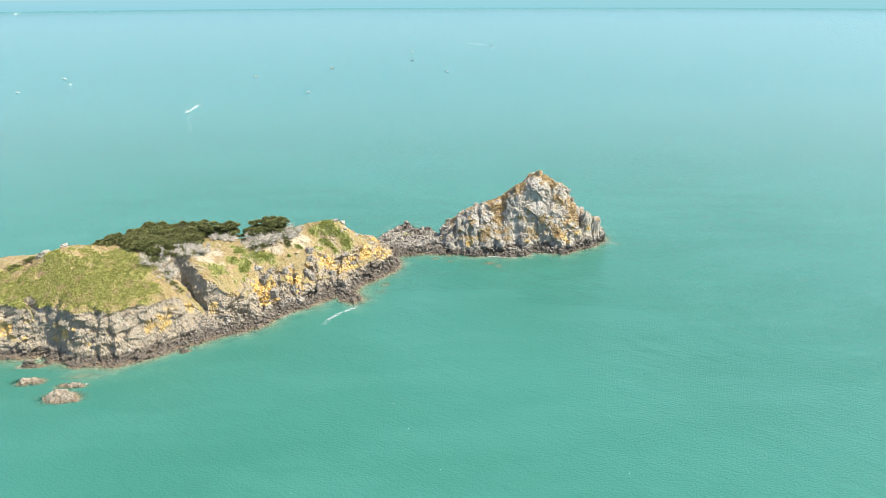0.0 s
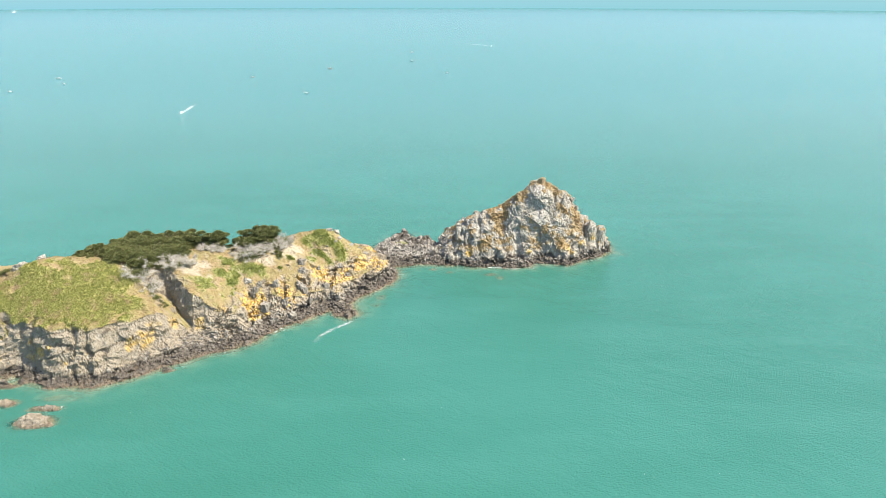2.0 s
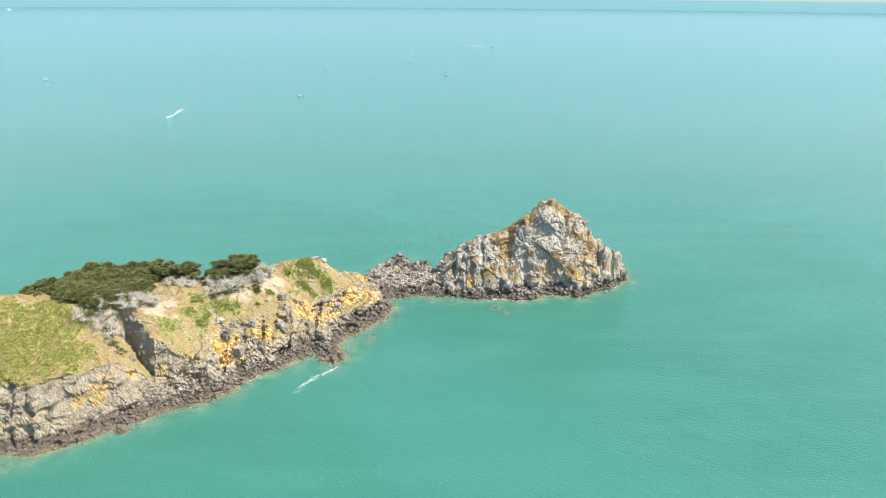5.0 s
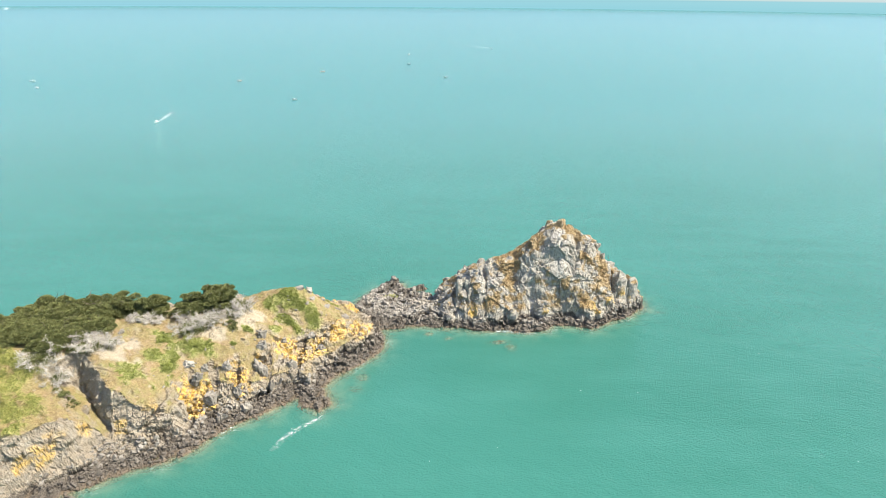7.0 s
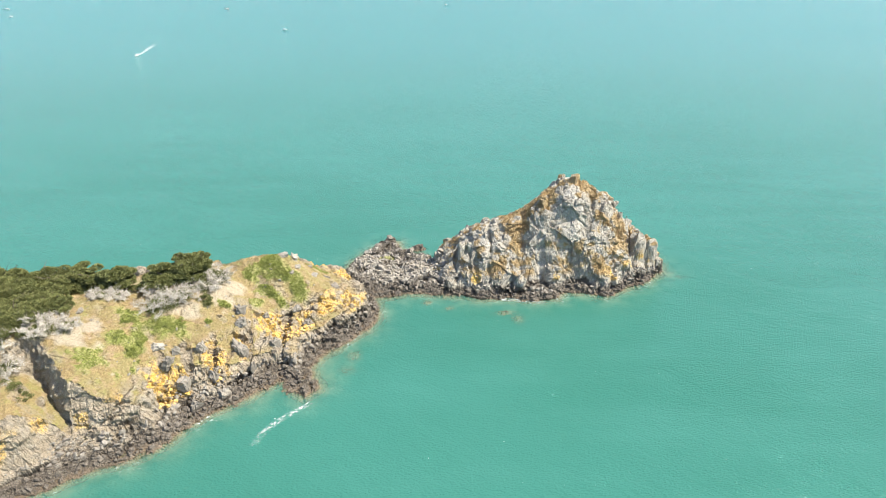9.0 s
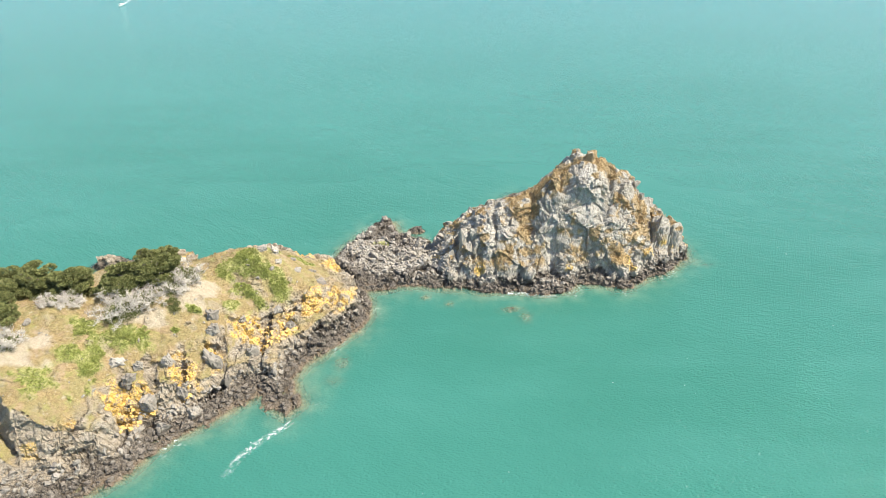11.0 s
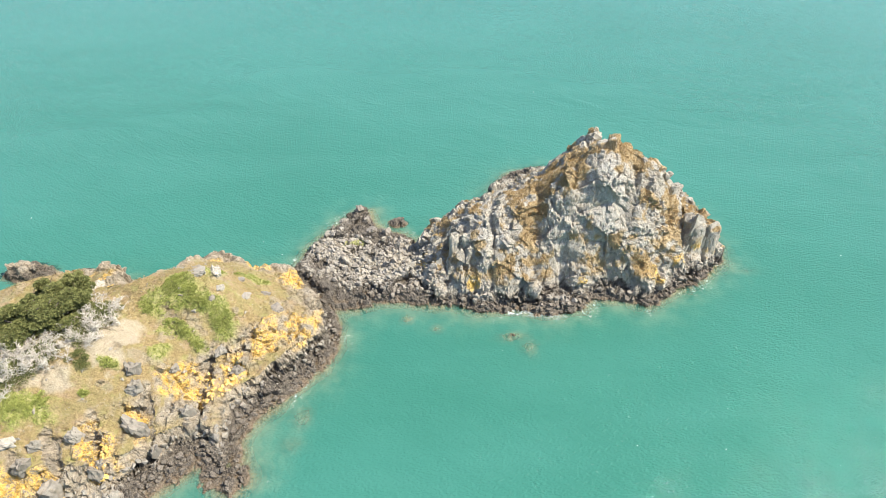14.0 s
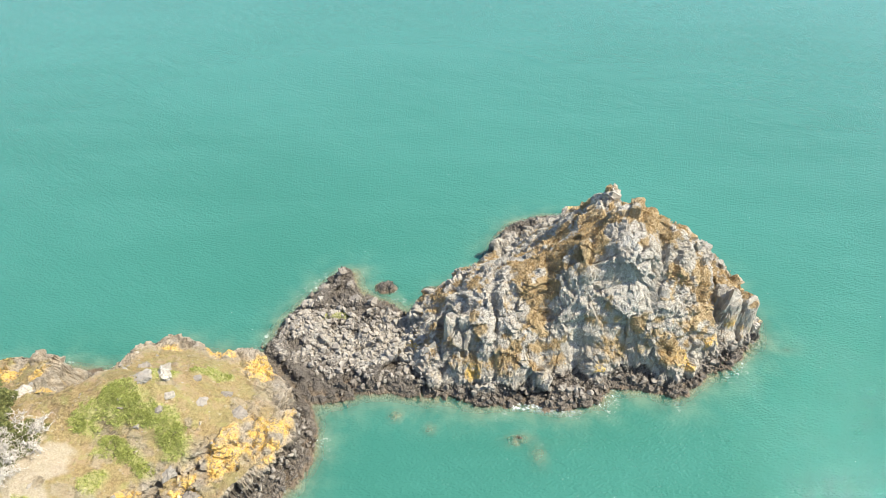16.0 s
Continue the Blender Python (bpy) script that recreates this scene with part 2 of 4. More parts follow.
BRACKEN = [(-100, 157, 13, 8.5), (-88, 155, 9, 7.5), (-112, 154, 10, 7), (-92, 165, 9, 7), (-125, 157, 10, 7), (-82.5, 158, 4.5, 5)]
GREEN = [(-61, 183.0, 3.0, 2.0), (-58.5, 176.5, 1.6, 4.0), (-54.5, 182, 3.6, 2.2), (-37.2, 204.2, 3.0, 2.4), (-33.5, 202.6, 2.4, 1.6), (-30.2, 200.8, 2.6, 2.6), (-36.6, 198.8, 2.4, 1.4),
         (-33.4, 197.0, 1.4, 1.0), (-41.4, 201, 1.8, 1.6), (-64.5, 170.5, 4.0, 1.8), (-44.2, 190.0, 1.2, 1.0), (-62, 177, 1.6, 2.2), (-33.0, 209.6, 1.6, 1.2), (-27.5, 213.5, 2.2, 1.2), (-38.5, 194.5, 1.2, 1.6)]
SANDY = [(-44.0, 195.4, 2.6, 2.4), (-44.5, 191.6, 2.2, 2.2), (-69.6, 173.4, 4.4, 2.0), (-75, 171, 3, 1.6), (-67.0, 177.2, 2.4, 1.8), (-47, 193.5, 3.5, 2.4), (-52, 187.0, 4.6, 1.8), (-48, 198.5, 2.5, 2.0), (-80, 168.5, 3, 2)]
ORANGE = [(-18.5, 203.0, 4.4, 3.8), (-14.8, 206.5, 2.4, 3.2), (-24.0, 199.4, 3.0, 2.2), (-28.3, 195.4, 3.0, 2.4), (-34.0, 191.4, 3.2, 2.4), (-36.2, 189.2, 2.0, 2.0), (-44.6, 180.0, 2.8, 2.6), (-40.0, 184.0, 2.0, 2.0),
          (-53.2, 172.6, 2.6, 2.2), (-50.0, 174.5, 2.0, 1.6), (-28.7, 219.2, 2.2, 1.4), (-36.0, 219.4, 1.8, 1.2), (-22.4, 217.4, 2.2, 2.4), (-61.0, 214.5, 3.4, 1.8), (-54.0, 213.0, 2.0, 1.2), (-49.5, 209.0, 1.4, 1.2)]

# masks of cover: rock, dry grass, green growth, bare sandy earth, orange lichen, pale droppings
live = GZ > -3.2
X, Y, Z, S, DI, DS = (v[live] for v in (GX, GY, GZ, SLOPE, GDI, GDS))
NIL = 0 * X


def whole(v):
    """Back onto the whole grid of the plan."""
    out = np.zeros(GX.shape)
    out[live] = v
    return out


coarse = fbm(X / 3, Y / 3, Z / 3, 3, 3)
broad = fbm(X / 6, Y / 6, Z / 5, 66, 2)
mid_n = fbm(X / 2.4, Y / 2.4, Z / 2.4, 61, 4)
steep_1 = smooth(1.05, 1.55, S + 1.1 * (coarse - 0.5))
isle_1 = (DI > DS) | (X < -24)
low = smooth(4.6, 3.4, Z + 2.4 * (fbm(X / 4, Y / 4, NIL, 8, 3) - 0.5))
knolls = smooth(0.64, 0.72, fbm(X / 2.6, Y / 2.6, NIL, 45, 3))
seaward = isle_1 & (Y < 206 + 0.3 * (X + 14)) & (X > -66)
outcrop = np.where(seaward, smooth(0.45, 0.56, fbm(X / 3.4, Y / 3.4, Z / 5, 46, 4) + 0.10 * smooth(9, 5, Z)) * smooth(0.40, 0.70, S) * smooth(10.5, 7.5, Z), 0.0)
orange_1 = patch(X, Y, ORANGE)
rock = np.where(isle_1, np.maximum(steep_1, low), 1.0)
rock = np.maximum(rock, np.maximum(outcrop, np.where(isle_1 & (X > -60), knolls * 0.5, knolls * 0.3)))
rock = np.maximum(rock, np.where(isle_1, 0.95 * smooth(0.35, 0.65, orange_1), 1.0))
rim = isle_1 & (Y > 203) & (X > -62)
rock = np.maximum(rock, np.where(rim, smooth(7.5, 4.0, DI + 4 * (mid_n - 0.5)), 0.0))
green_1 = np.maximum(0.8 * patch(X, Y, [(a, b, 1.05 * c, 1.05 * d) for a, b, c, d in GREEN]) * (1 - 0.7 * rock), 0.8 * patch(X, Y, [(-12.0, 232.0, 2.2, 0.9)]))
bracken_1 = patch(X, Y, BRACKEN) * (1 - steep_1) * smooth(7, 9, Z)
tip = smooth(-27, -22, X) * smooth(215, 210, Y) * isle_1
base_l = 2.4 + 1.9 * tip
lich_1 = np.where(isle_1, orange_1 * smooth(base_l - 0.5, base_l + 0.5, Z + 1.6 * (coarse - 0.5)) * smooth(0.34, 0.50, mid_n + 0.08),
                  smooth(0.68, 0.73, coarse) * smooth(3, 4, Z) * smooth(8, 6, Z) * 0.9)
lich_1 = np.maximum(lich_1, np.where(isle_1 & (X <= -58), smooth(0.56, 0.64, fbm(X / 3.4, Y / 3.4, Z / 2.2, 63, 3)) * smooth(3.5, 5, Z) * smooth(11, 8, Z) * 0.8, 0.0))
lich_1 = np.maximum(lich_1, np.where(isle_1, 0.0, patch(X, Y, [(13.4, 216.6, 0.9, 0.8), (48.6, 217.8, 1.8, 1.0), (3.0, 224.5, 1.2, 2.0)]) * smooth(2, 3, Z)))
shelf = patch(X, Y, [(41.0, 218.5, 6.0, 2.0), (24.2, 222.5, 1.6, 4.5), (33.0, 231.0, 5.5, 2.2), (54.0, 226.5, 2.6, 4.0), (44.0, 230.5, 3.0, 2.4), (37.0, 237.0, 3.0, 3.0), (25.0, 230.5, 4.0, 2.0), (46.5, 224.5, 1.0, 3.0), (14.5, 222.5, 1.4, 2.5)])
ledge_1 = np.where(isle_1 | (X < 3), 0.0, 0.9 * smooth(0.55, 0.63, fbm(X / 1.7, Y / 1.7, Z / 1.5, 64, 4) * 0.6 + 0.4 * broad + 0.10 * smooth(2.8, 0.8, S) + 0.12 * shelf - 0.03) * smooth(3.8, 5.5, Z))
splash_1 = np.where(isle_1, 0.75 * tip, (X < 4) * np.maximum(0.75 * smooth(229, 234, Y + 3 * (coarse - 0.5)), smooth(5.5, 3.0, DS + 3 * (coarse - 0.5)) * smooth(222, 219, Y)))
splash_1 = np.maximum(splash_1, np.where(isle_1, 0, 0.5 * smooth(4, 8, X) * smooth(0.42, 0.6, fbm(X / 7, Y / 7, NIL, 73, 2))))
splash_1 = np.where(~isle_1, splash_1 - 0.9 * patch(X, Y, [(-6, 225, 9, 3.6), (2, 227, 6, 4), (-12, 228, 4, 3)]), splash_1)
splash_1 = np.where(Y < 137.3, -0.75, splash_1)
guano_1 = np.where(isle_1, 0.0, smooth(0.55, 0.63, fbm(X / 2.2, Y / 2.2, Z / 5, 65, 3)) * smooth(6, 9, Z))
guano_1 = np.maximum(guano_1, np.where(isle_1, 0.0, patch(X, Y, [(31.2, 220.4, 0.9, 2.4), (28.2, 228.6, 1.4, 1.6), (18.6, 221.0, 1.0, 1.6), (40.0, 223.6, 3.0, 1.2), (35.5, 222.0, 1.6, 1.0), (52.4, 229.0, 0.8, 2.5)])))
ROCK, GRN, BRK, SND, LICH, LEDGE, SPLASH, GUANO, isle = (whole(v) for v in (rock, green_1, bracken_1, patch(X, Y, SANDY), lich_1, ledge_1, splash_1, guano_1, isle_1))
isle = (isle > 0.5) | ~live


def rock_detail(x, y, z, nx, ny, nz, amount, scale, tall, bedded):
    """Bulging broken blocks pushed out along the normal, with dark joints between them."""
    push = np.zeros(x.shape)
    bend = [fbm(x / 4.5, y / 4.5, z / 4.5, 300 + k, 3) - 0.5 for k in (0, 7, 14)]
    for size, amp, gap, seed in ((6.0, 1.35, 0.10, 101), (2.7, 0.80, 0.12, 111), (1.2, 0.36, 0.10, 121), (0.55, 0.17, 0.05, 151)):
        calm = 0.45 + 0.95 * smooth(0.38, 0.62, fbm(x / 5 + 0.3 * z / 5, y / 5, z / 5, seed + 40, 2)) if size < 4 else 1.0
        s = size * scale
        k = 1.5 / max(size, 1.5)
        a = (x + 2.6 * k * bend[0]) / s + 0.28 * z / s
        b = (y + 2.6 * k * bend[1]) / s - 0.18 * z / s
        c = (z + 2.6 * k * bend[2] - 0.25 * x) / (s * tall)
        f1, f2, rnd, off = worley(a, b, c, seed)
        r2, r3 = (hashed(np.floor(rnd * 9999), q + 0 * rnd, 0 * rnd, 7 + q) - 0.5 for q in (0, 1))
        slant = off[0] * r2 + off[1] * (rnd - 0.5) + off[2] * r3
        crease = f2 - f1
        push += amp * scale * calm * ((rnd - 0.5) * 0.75 + slant * 1.7 + 0.12 * (smooth(0, 0.5, crease) - 0.6) - gap * smooth(0.07, 0.0, crease))
    push += 1.1 * scale * (fbm(x / 2.0, y / 2.0, z / 2.0, 131, 5) - 0.5)
    push += bedded * (vnoise(x / 16, y / 16, (z + 0.14 * x - 0.1 * y) / 1.5, 171) - 0.5)
    push = (push - 0.18 * scale) * amount
    return x + nx * push, y + ny * push, z + nz * push


nrm = 1 / np.sqrt(1 + SX ** 2 + SY ** 2)[live]
amount = np.where(isle_1, 0.12 + 0.9 * rock + 0.35 * outcrop, 1.0)
amount = amount * np.where(isle_1, 1 - 0.38 * smooth(1.6, 2.6, S) * smooth(-56, -64, X), 1.0)
amount = amount * (1 - 0.6 * smooth(5.5, 3.5, np.hypot(X - 61.2, (Y - 228) * 0.9)))
amount = amount * smooth(-3.2, -0.5, Z) * np.where((Z < 0.8), 0.6, 1.0)
VX, VY, VZ = GX.copy(), GY.copy(), GZ.copy()
VX[live], VY[live], VZ[live] = rock_detail(X, Y, Z, -SX[live] * nrm, -SY[live] * nrm, nrm, amount, np.where(isle_1, 0.75, np.where(X < 3, 0.72, 0.9)),
                                           np.where(isle_1, 0.55, np.where(X < 3, 0.8, 1.0)), np.where(isle_1, 0.35 + 0.35 * smooth(-58, -68, X), 0.0))
# rough turf
turf = (1 - rock) * isle_1
hummock = 1.1 * (fbm(X / 4.2, Y / 4.2, NIL, 139, 3) - 0.5) + 0.6 * (fbm(X / 1.3, Y / 1.3, NIL, 140, 3) - 0.5)
VZ[live] += turf * hummock + bracken_1 * 0.6 * fbm(X / 0.9, Y / 0.9, NIL, 141, 2) + green_1 * 0.5 * fbm(X / 0.8, Y / 0.8, NIL, 142, 2)


def raw_mesh(name, verts, faces, mat=None, flat=True):
    """A mesh from an (n, 3) array of places and an (m, k) array of corners."""
    me = bpy.data.meshes.new(name)
    verts, faces = np.asarray(verts, np.float32), np.asarray(faces, np.int32)
    me.vertices.add(len(verts))
    me.vertices.foreach_set("co", verts.ravel())
    m, k = faces.shape
    me.loops.add(m * k)
    me.loops.foreach_set("vertex_index", faces.ravel())
    me.polygons.add(m)
    me.polygons.foreach_set("loop_start", np.arange(0, m * k, k, dtype=np.int32))
    me.polygons.foreach_set("use_smooth", np.full(m, not flat))
    me.update(calc_edges=True)
    me.validate()
    if mat:
        me.materials.append(mat)
    return me


def add_float(me, name, values):
    me.attributes.new(name, "FLOAT", "POINT").data.foreach_set("value", np.asarray(values, np.float32))


# ---- materials ----
class Net:
    """Small helper for node materials."""

    def __init__(self, name):
        self.mat = bpy.data.materials.new(name)
        self.mat.use_nodes = True
        self.tree = self.mat.node_tree
        self.bsdf = self.tree.nodes["Principled BSDF"]
        self.coord = self.tree.nodes.new("ShaderNodeNewGeometry").outputs["Position"]

    def link(self, a, b):
        self.tree.links.new(a, b)

    def value(self, socket, v):
        if isinstance(v, (int, float)):
            socket.default_value = v
        elif isinstance(v, tuple):
            socket.default_value = (*v, 1) if len(v) == 3 and socket.type == "RGBA" else v
        else:
            self.link(v, socket)

    def noise(self, scale, detail=4.0, rough=0.6, stretch=None, kind="ShaderNodeTexNoise", swing=0.0):
        n = self.tree.nodes.new(kind)
        n.inputs["Scale"].default_value = scale
        if "Detail" in n.inputs:
            n.inputs["Detail"].default_value, n.inputs["Roughness"].default_value = detail, rough
        src = self.coord
        if stretch:
            m = self.tree.nodes.new("ShaderNodeMapping")
            m.vector_type = "TEXTURE"
            m.inputs["Scale"].default_value = tuple(1 / v for v in stretch)
            m.inputs["Rotation"].default_value = (0, 0, radians(swing))
            self.link(src, m.inputs["Vector"])
            src = m.outputs[0]
        self.link(src, n.inputs["Vector"])
        return n.outputs[0]

    def math(self, op, a, b=0.0, clamp=False):
        n = self.tree.nodes.new("ShaderNodeMath")
        n.operation, n.use_clamp = op, clamp
        self.value(n.inputs[0], a), self.value(n.inputs[1], b)
        return n.outputs[0]

    def span(self, v, lo, hi, a=0.0, b=1.0):
        n = self.tree.nodes.new("ShaderNodeMapRange")
        n.interpolation_type = "SMOOTHSTEP"
        self.value(n.inputs[0], v)
        for i, q in zip((1, 2, 3, 4), (lo, hi, a, b)):
            n.inputs[i].default_value = q
        return n.outputs[0]

    def mix(self, f, a, b, blend="MIX"):
        n = self.tree.nodes.new("ShaderNodeMix")
        n.data_type, n.blend_type = "RGBA", blend
        self.value(n.inputs[0], f), self.value(n.inputs[6], a), self.value(n.inputs[7], b)
        return n.outputs[2]

    def attr(self, name):
        n = self.tree.nodes.new("ShaderNodeAttribute")
        n.attribute_name = name
        return n.outputs["Fac"]

    def height(self):
        n = self.tree.nodes.new("ShaderNodeNewGeometry")
        s = self.tree.nodes.new("ShaderNodeSeparateXYZ")
        self.link(n.outputs["Position"], s.inputs[0])
        return s.outputs["Z"]

    def island(self):
        return self.tree.nodes.new("ShaderNodeNewGeometry").outputs["Random Per Island"]

    def single(self):
        return self.tree.nodes.new("ShaderNodeObjectInfo").outputs["Random"]

    def bump(self, h, strength, distance):
        n = self.tree.nodes.new("ShaderNodeBump")
        n.inputs["Strength"].default_value, n.inputs["Distance"].default_value = strength, distance
        self.link(h, n.inputs["Height"])
        self.link(n.outputs[0], self.bsdf.inputs["Normal"])

    def done(self, colour, rough=0.9, metal=0.0):
        self.value(self.bsdf.inputs["Base Color"], colour)
        self.value(self.bsdf.inputs["Roughness"], rough)
        self.value(self.bsdf.inputs["Metallic"], metal)
        return self.mat


def rock_colours(n, tone=1.0, warm=0.0):
    """Weathered grey rock: pale, brown-stained and dark patches, and a dark tidal zone."""
    big, mid, fine = n.noise(0.22, 5), n.noise(1.1, 5, 0.65), n.noise(5.0, 6, 0.7)
    c = n.mix(n.span(big, 0.35, 0.66), (0.36 * tone, 0.333 * tone, 0.278 * tone), (0.465 * tone, 0.435 * tone, 0.365 * tone))
    c = n.mix(n.span(mid, 0.44, 0.68, 0, 0.6), c, (0.46 * tone, 0.38 * tone, 0.27 * tone))
    c = n.mix(n.span(mid, 0.46, 0.28, 0, 0.75), c, (0.285 * tone, 0.265 * tone, 0.225 * tone))
    c = n.mix(n.span(fine, 0.52, 0.75, 0, 0.7), c, (0.545 * tone, 0.52 * tone, 0.465 * tone))
    c = n.mix(n.span(fine, 0.44, 0.25, 0, 0.8), c, (0.14, 0.125, 0.105))
    cell = n.tree.nodes.new("ShaderNodeTexVoronoi")
    cell.feature = "DISTANCE_TO_EDGE"
    cell.inputs["Scale"].default_value = 0.75
    m = n.tree.nodes.new("ShaderNodeMapping")
    m.inputs["Scale"].default_value = (1, 1, 0.55)
    warp = n.tree.nodes.new("ShaderNodeTexNoise")
    warp.inputs["Scale"].default_value, warp.inputs["Detail"].default_value = 0.9, 3
    n.link(n.coord, warp.inputs["Vector"])
    bend = n.tree.nodes.new("ShaderNodeVectorMath")
    bend.operation = "MULTIPLY_ADD"
    bend.inputs[1].default_value = (1.6, 1.6, 1.6)
    n.link(warp.outputs["Color"], bend.inputs[0])
    n.link(n.coord, bend.inputs[2])
    n.link(bend.outputs[0], m.inputs["Vector"])
    n.link(m.outputs[0], cell.inputs["Vector"])
    crack = n.span(n.math("ADD", cell.outputs["Distance"], n.math("MULTIPLY", n.math("SUBTRACT", fine, 0.5), 0.25)), 0.0, 0.07)
    c = n.mix(n.math("MULTIPLY", n.math("SUBTRACT", 1.0, crack), n.span(big, 0.4, 0.6, 0.05, 0.5)), c, (0.15, 0.135, 0.12))
    return c, big, mid, fine, crack


def tidal(n, c, mid, fine, top=2.6, splash=None):
    z = n.math("ADD", n.height(), n.math("MULTIPLY", n.math("SUBTRACT", mid, 0.5), 3.2))
    if splash is not None:
        z = n.math("SUBTRACT", z, n.math("MULTIPLY", splash, 2.2))
    wet = n.span(z, top, top - 1.3)
    weed = n.mix(n.span(fine, 0.40, 0.62), (0.05, 0.041, 0.031), (0.195, 0.165, 0.13))
    c = n.mix(n.math("MULTIPLY", wet, 0.92), c, weed)
    brown = n.span(n.height(), 0.7, 0.0)
    c = n.mix(n.math("MULTIPLY", brown, 0.45), c, (0.26, 0.18, 0.10))
    sunk = n.span(n.height(), 0.05, -0.3)
    return n.mix(n.math("MULTIPLY", sunk, 0.65), c, (0.33, 0.26, 0.15))


def make_ground():
    n = Net("weathered_ground")
    c, big, mid, fine, crack = rock_colours(n)
    c = n.mix(n.math("MULTIPLY", n.attr("stain"), n.span(n.noise(0.6, 5, 0.65), 0.30, 0.62, 0.45, 0.95)), c, n.mix(n.span(fine, 0.3, 0.7), (0.255, 0.205, 0.14), (0.45, 0.38, 0.275)))
    c = n.mix(n.math("MULTIPLY", n.attr("guano"), n.span(fine, 0.42, 0.66, 0, 0.75)), c, (0.66, 0.63, 0.56))
    lich = n.mix(n.span(fine, 0.35, 0.7), (0.66, 0.385, 0.065), (0.78, 0.56, 0.18))
    c = n.mix(n.math("MULTIPLY", n.attr("lichen"), n.span(n.math("ADD", n.math("MULTIPLY", mid, 0.5), n.math("MULTIPLY", fine, 0.5)), 0.42, 0.53)), c, lich)
    c = tidal(n, c, mid, fine, 2.6, n.attr("splash"))
    tuft = n.noise(2.4, 6, 0.75)
    dry = n.mix(n.span(tuft, 0.33, 0.67), (0.215, 0.152, 0.062), (0.385, 0.29, 0.135))
    dry = n.mix(n.span(big, 0.42, 0.62, 0, 0.4), dry, (0.27, 0.265, 0.10))
    dry = n.mix(n.span(n.noise(0.35, 4), 0.5, 0.68, 0, 0.7), dry, (0.38, 0.27, 0.165))
    dry = n.mix(n.span(n.noise(0.9, 5, 0.7), 0.56, 0.70, 0, 0.75), dry, (0.44, 0.385, 0.27))
    dry = n.mix(n.span(n.noise(0.55, 4, 0.6), 0.54, 0.66, 0, 0.45), dry, (0.30, 0.30, 0.09))
    c = n.mix(n.attr("ledge"), c, n.mix(n.span(tuft, 0.35, 0.65), (0.33, 0.23, 0.105), (0.49, 0.365, 0.19)))
    c = n.mix(n.attr("turf"), c, dry)
    earth = n.mix(n.span(fine, 0.3, 0.7), (0.36, 0.30, 0.21), (0.52, 0.455, 0.35))
    c = n.mix(n.attr("earth"), c, earth)
    leafy = n.mix(n.span(tuft, 0.33, 0.66), (0.24, 0.25, 0.08), (0.42, 0.42, 0.16))
    c = n.mix(n.attr("green"), c, leafy)
    brk = n.mix(n.span(tuft, 0.33, 0.66), (0.20, 0.20, 0.05), (0.42, 0.38, 0.13))
    c = n.mix(n.attr("bracken"), c, brk)
    bare = n.math("SUBTRACT", 1.0, n.attr("turf"))
    relief = n.math("MULTIPLY", n.math("ADD", mid, n.math("MULTIPLY", crack, 0.25)), bare)
    n.bump(n.math("ADD", n.math("MULTIPLY", fine, 0.85), relief), 1.0, 0.42)
    return n.done(c, 0.92)


def make_stone(name, lichen=0.0, tide=2.3, tone=1.0, mixed=True):
    n = Net(name)
    c, big, mid, fine, crack = rock_colours(n, tone)
    if mixed:
        c = n.mix(n.span(n.math("ADD", n.island(), n.single()), 0.4, 1.6, 0, 0.75), c, (0.19, 0.165, 0.135))
        c = n.mix(n.span(n.single(), 0.75, 1.0, 0, 0.5), c, (0.42, 0.385, 0.33))
    if lichen:
        c = n.mix(n.math("MULTIPLY", n.span(mid, 0.36, 0.5), lichen), c, n.mix(n.span(fine, 0.35, 0.7), (0.66, 0.385, 0.065), (0.78, 0.56, 0.18)))
    c = tidal(n, c, mid, fine, tide)
    n.bump(n.math("ADD", n.math("MULTIPLY", fine, 0.5), mid), 0.8, 0.2)
    return n.done(c, 0.9)


def make_leaf(name, dark, light, rough=0.7, tint=None):
    n = Net(name)
    c = n.mix(n.island(), dark, light)
    c = n.mix(n.span(n.noise(0.5, 3), 0.4, 0.65, 0, 0.4), c, tuple(0.72 * v for v in light))
    if tint:
        c = n.mix(n.span(n.noise(0.55, 4, 0.6), 0.50, 0.64, 0, 0.5), c, tint)
        c = n.mix(n.span(n.noise(0.35, 4), 0.5, 0.68, 0, 0.7), c, (0.48, 0.34, 0.21))
    n.bsdf.inputs["Specular IOR Level"].default_value = 0.2
    return n.done(c, rough)


def make_wood(name, dark, light):
    n = Net(name)
    g = n.noise(6, 5, 0.7, (1, 1, 0.25))
    n.bump(g, 0.6, 0.03)
    return n.done(n.mix(n.span(g, 0.3, 0.7), dark, light), 0.85)


def make_paint(name, colour, rough=0.35):
    n = Net(name)
    g = n.noise(3, 4)
    return n.done(n.mix(n.span(g, 0.4, 0.75, 0, 0.25), colour, tuple(0.7 * v for v in colour)), rough)


def make_foam():
    n = Net("sea_foam")
    lace = n.noise(1.3, 7, 0.78)
    n.link(n.math("MULTIPLY", n.attr("thick"), n.span(lace, 0.46, 0.62), True), n.bsdf.inputs["Alpha"])
    return n.done((0.82, 0.86, 0.85), 0.8)


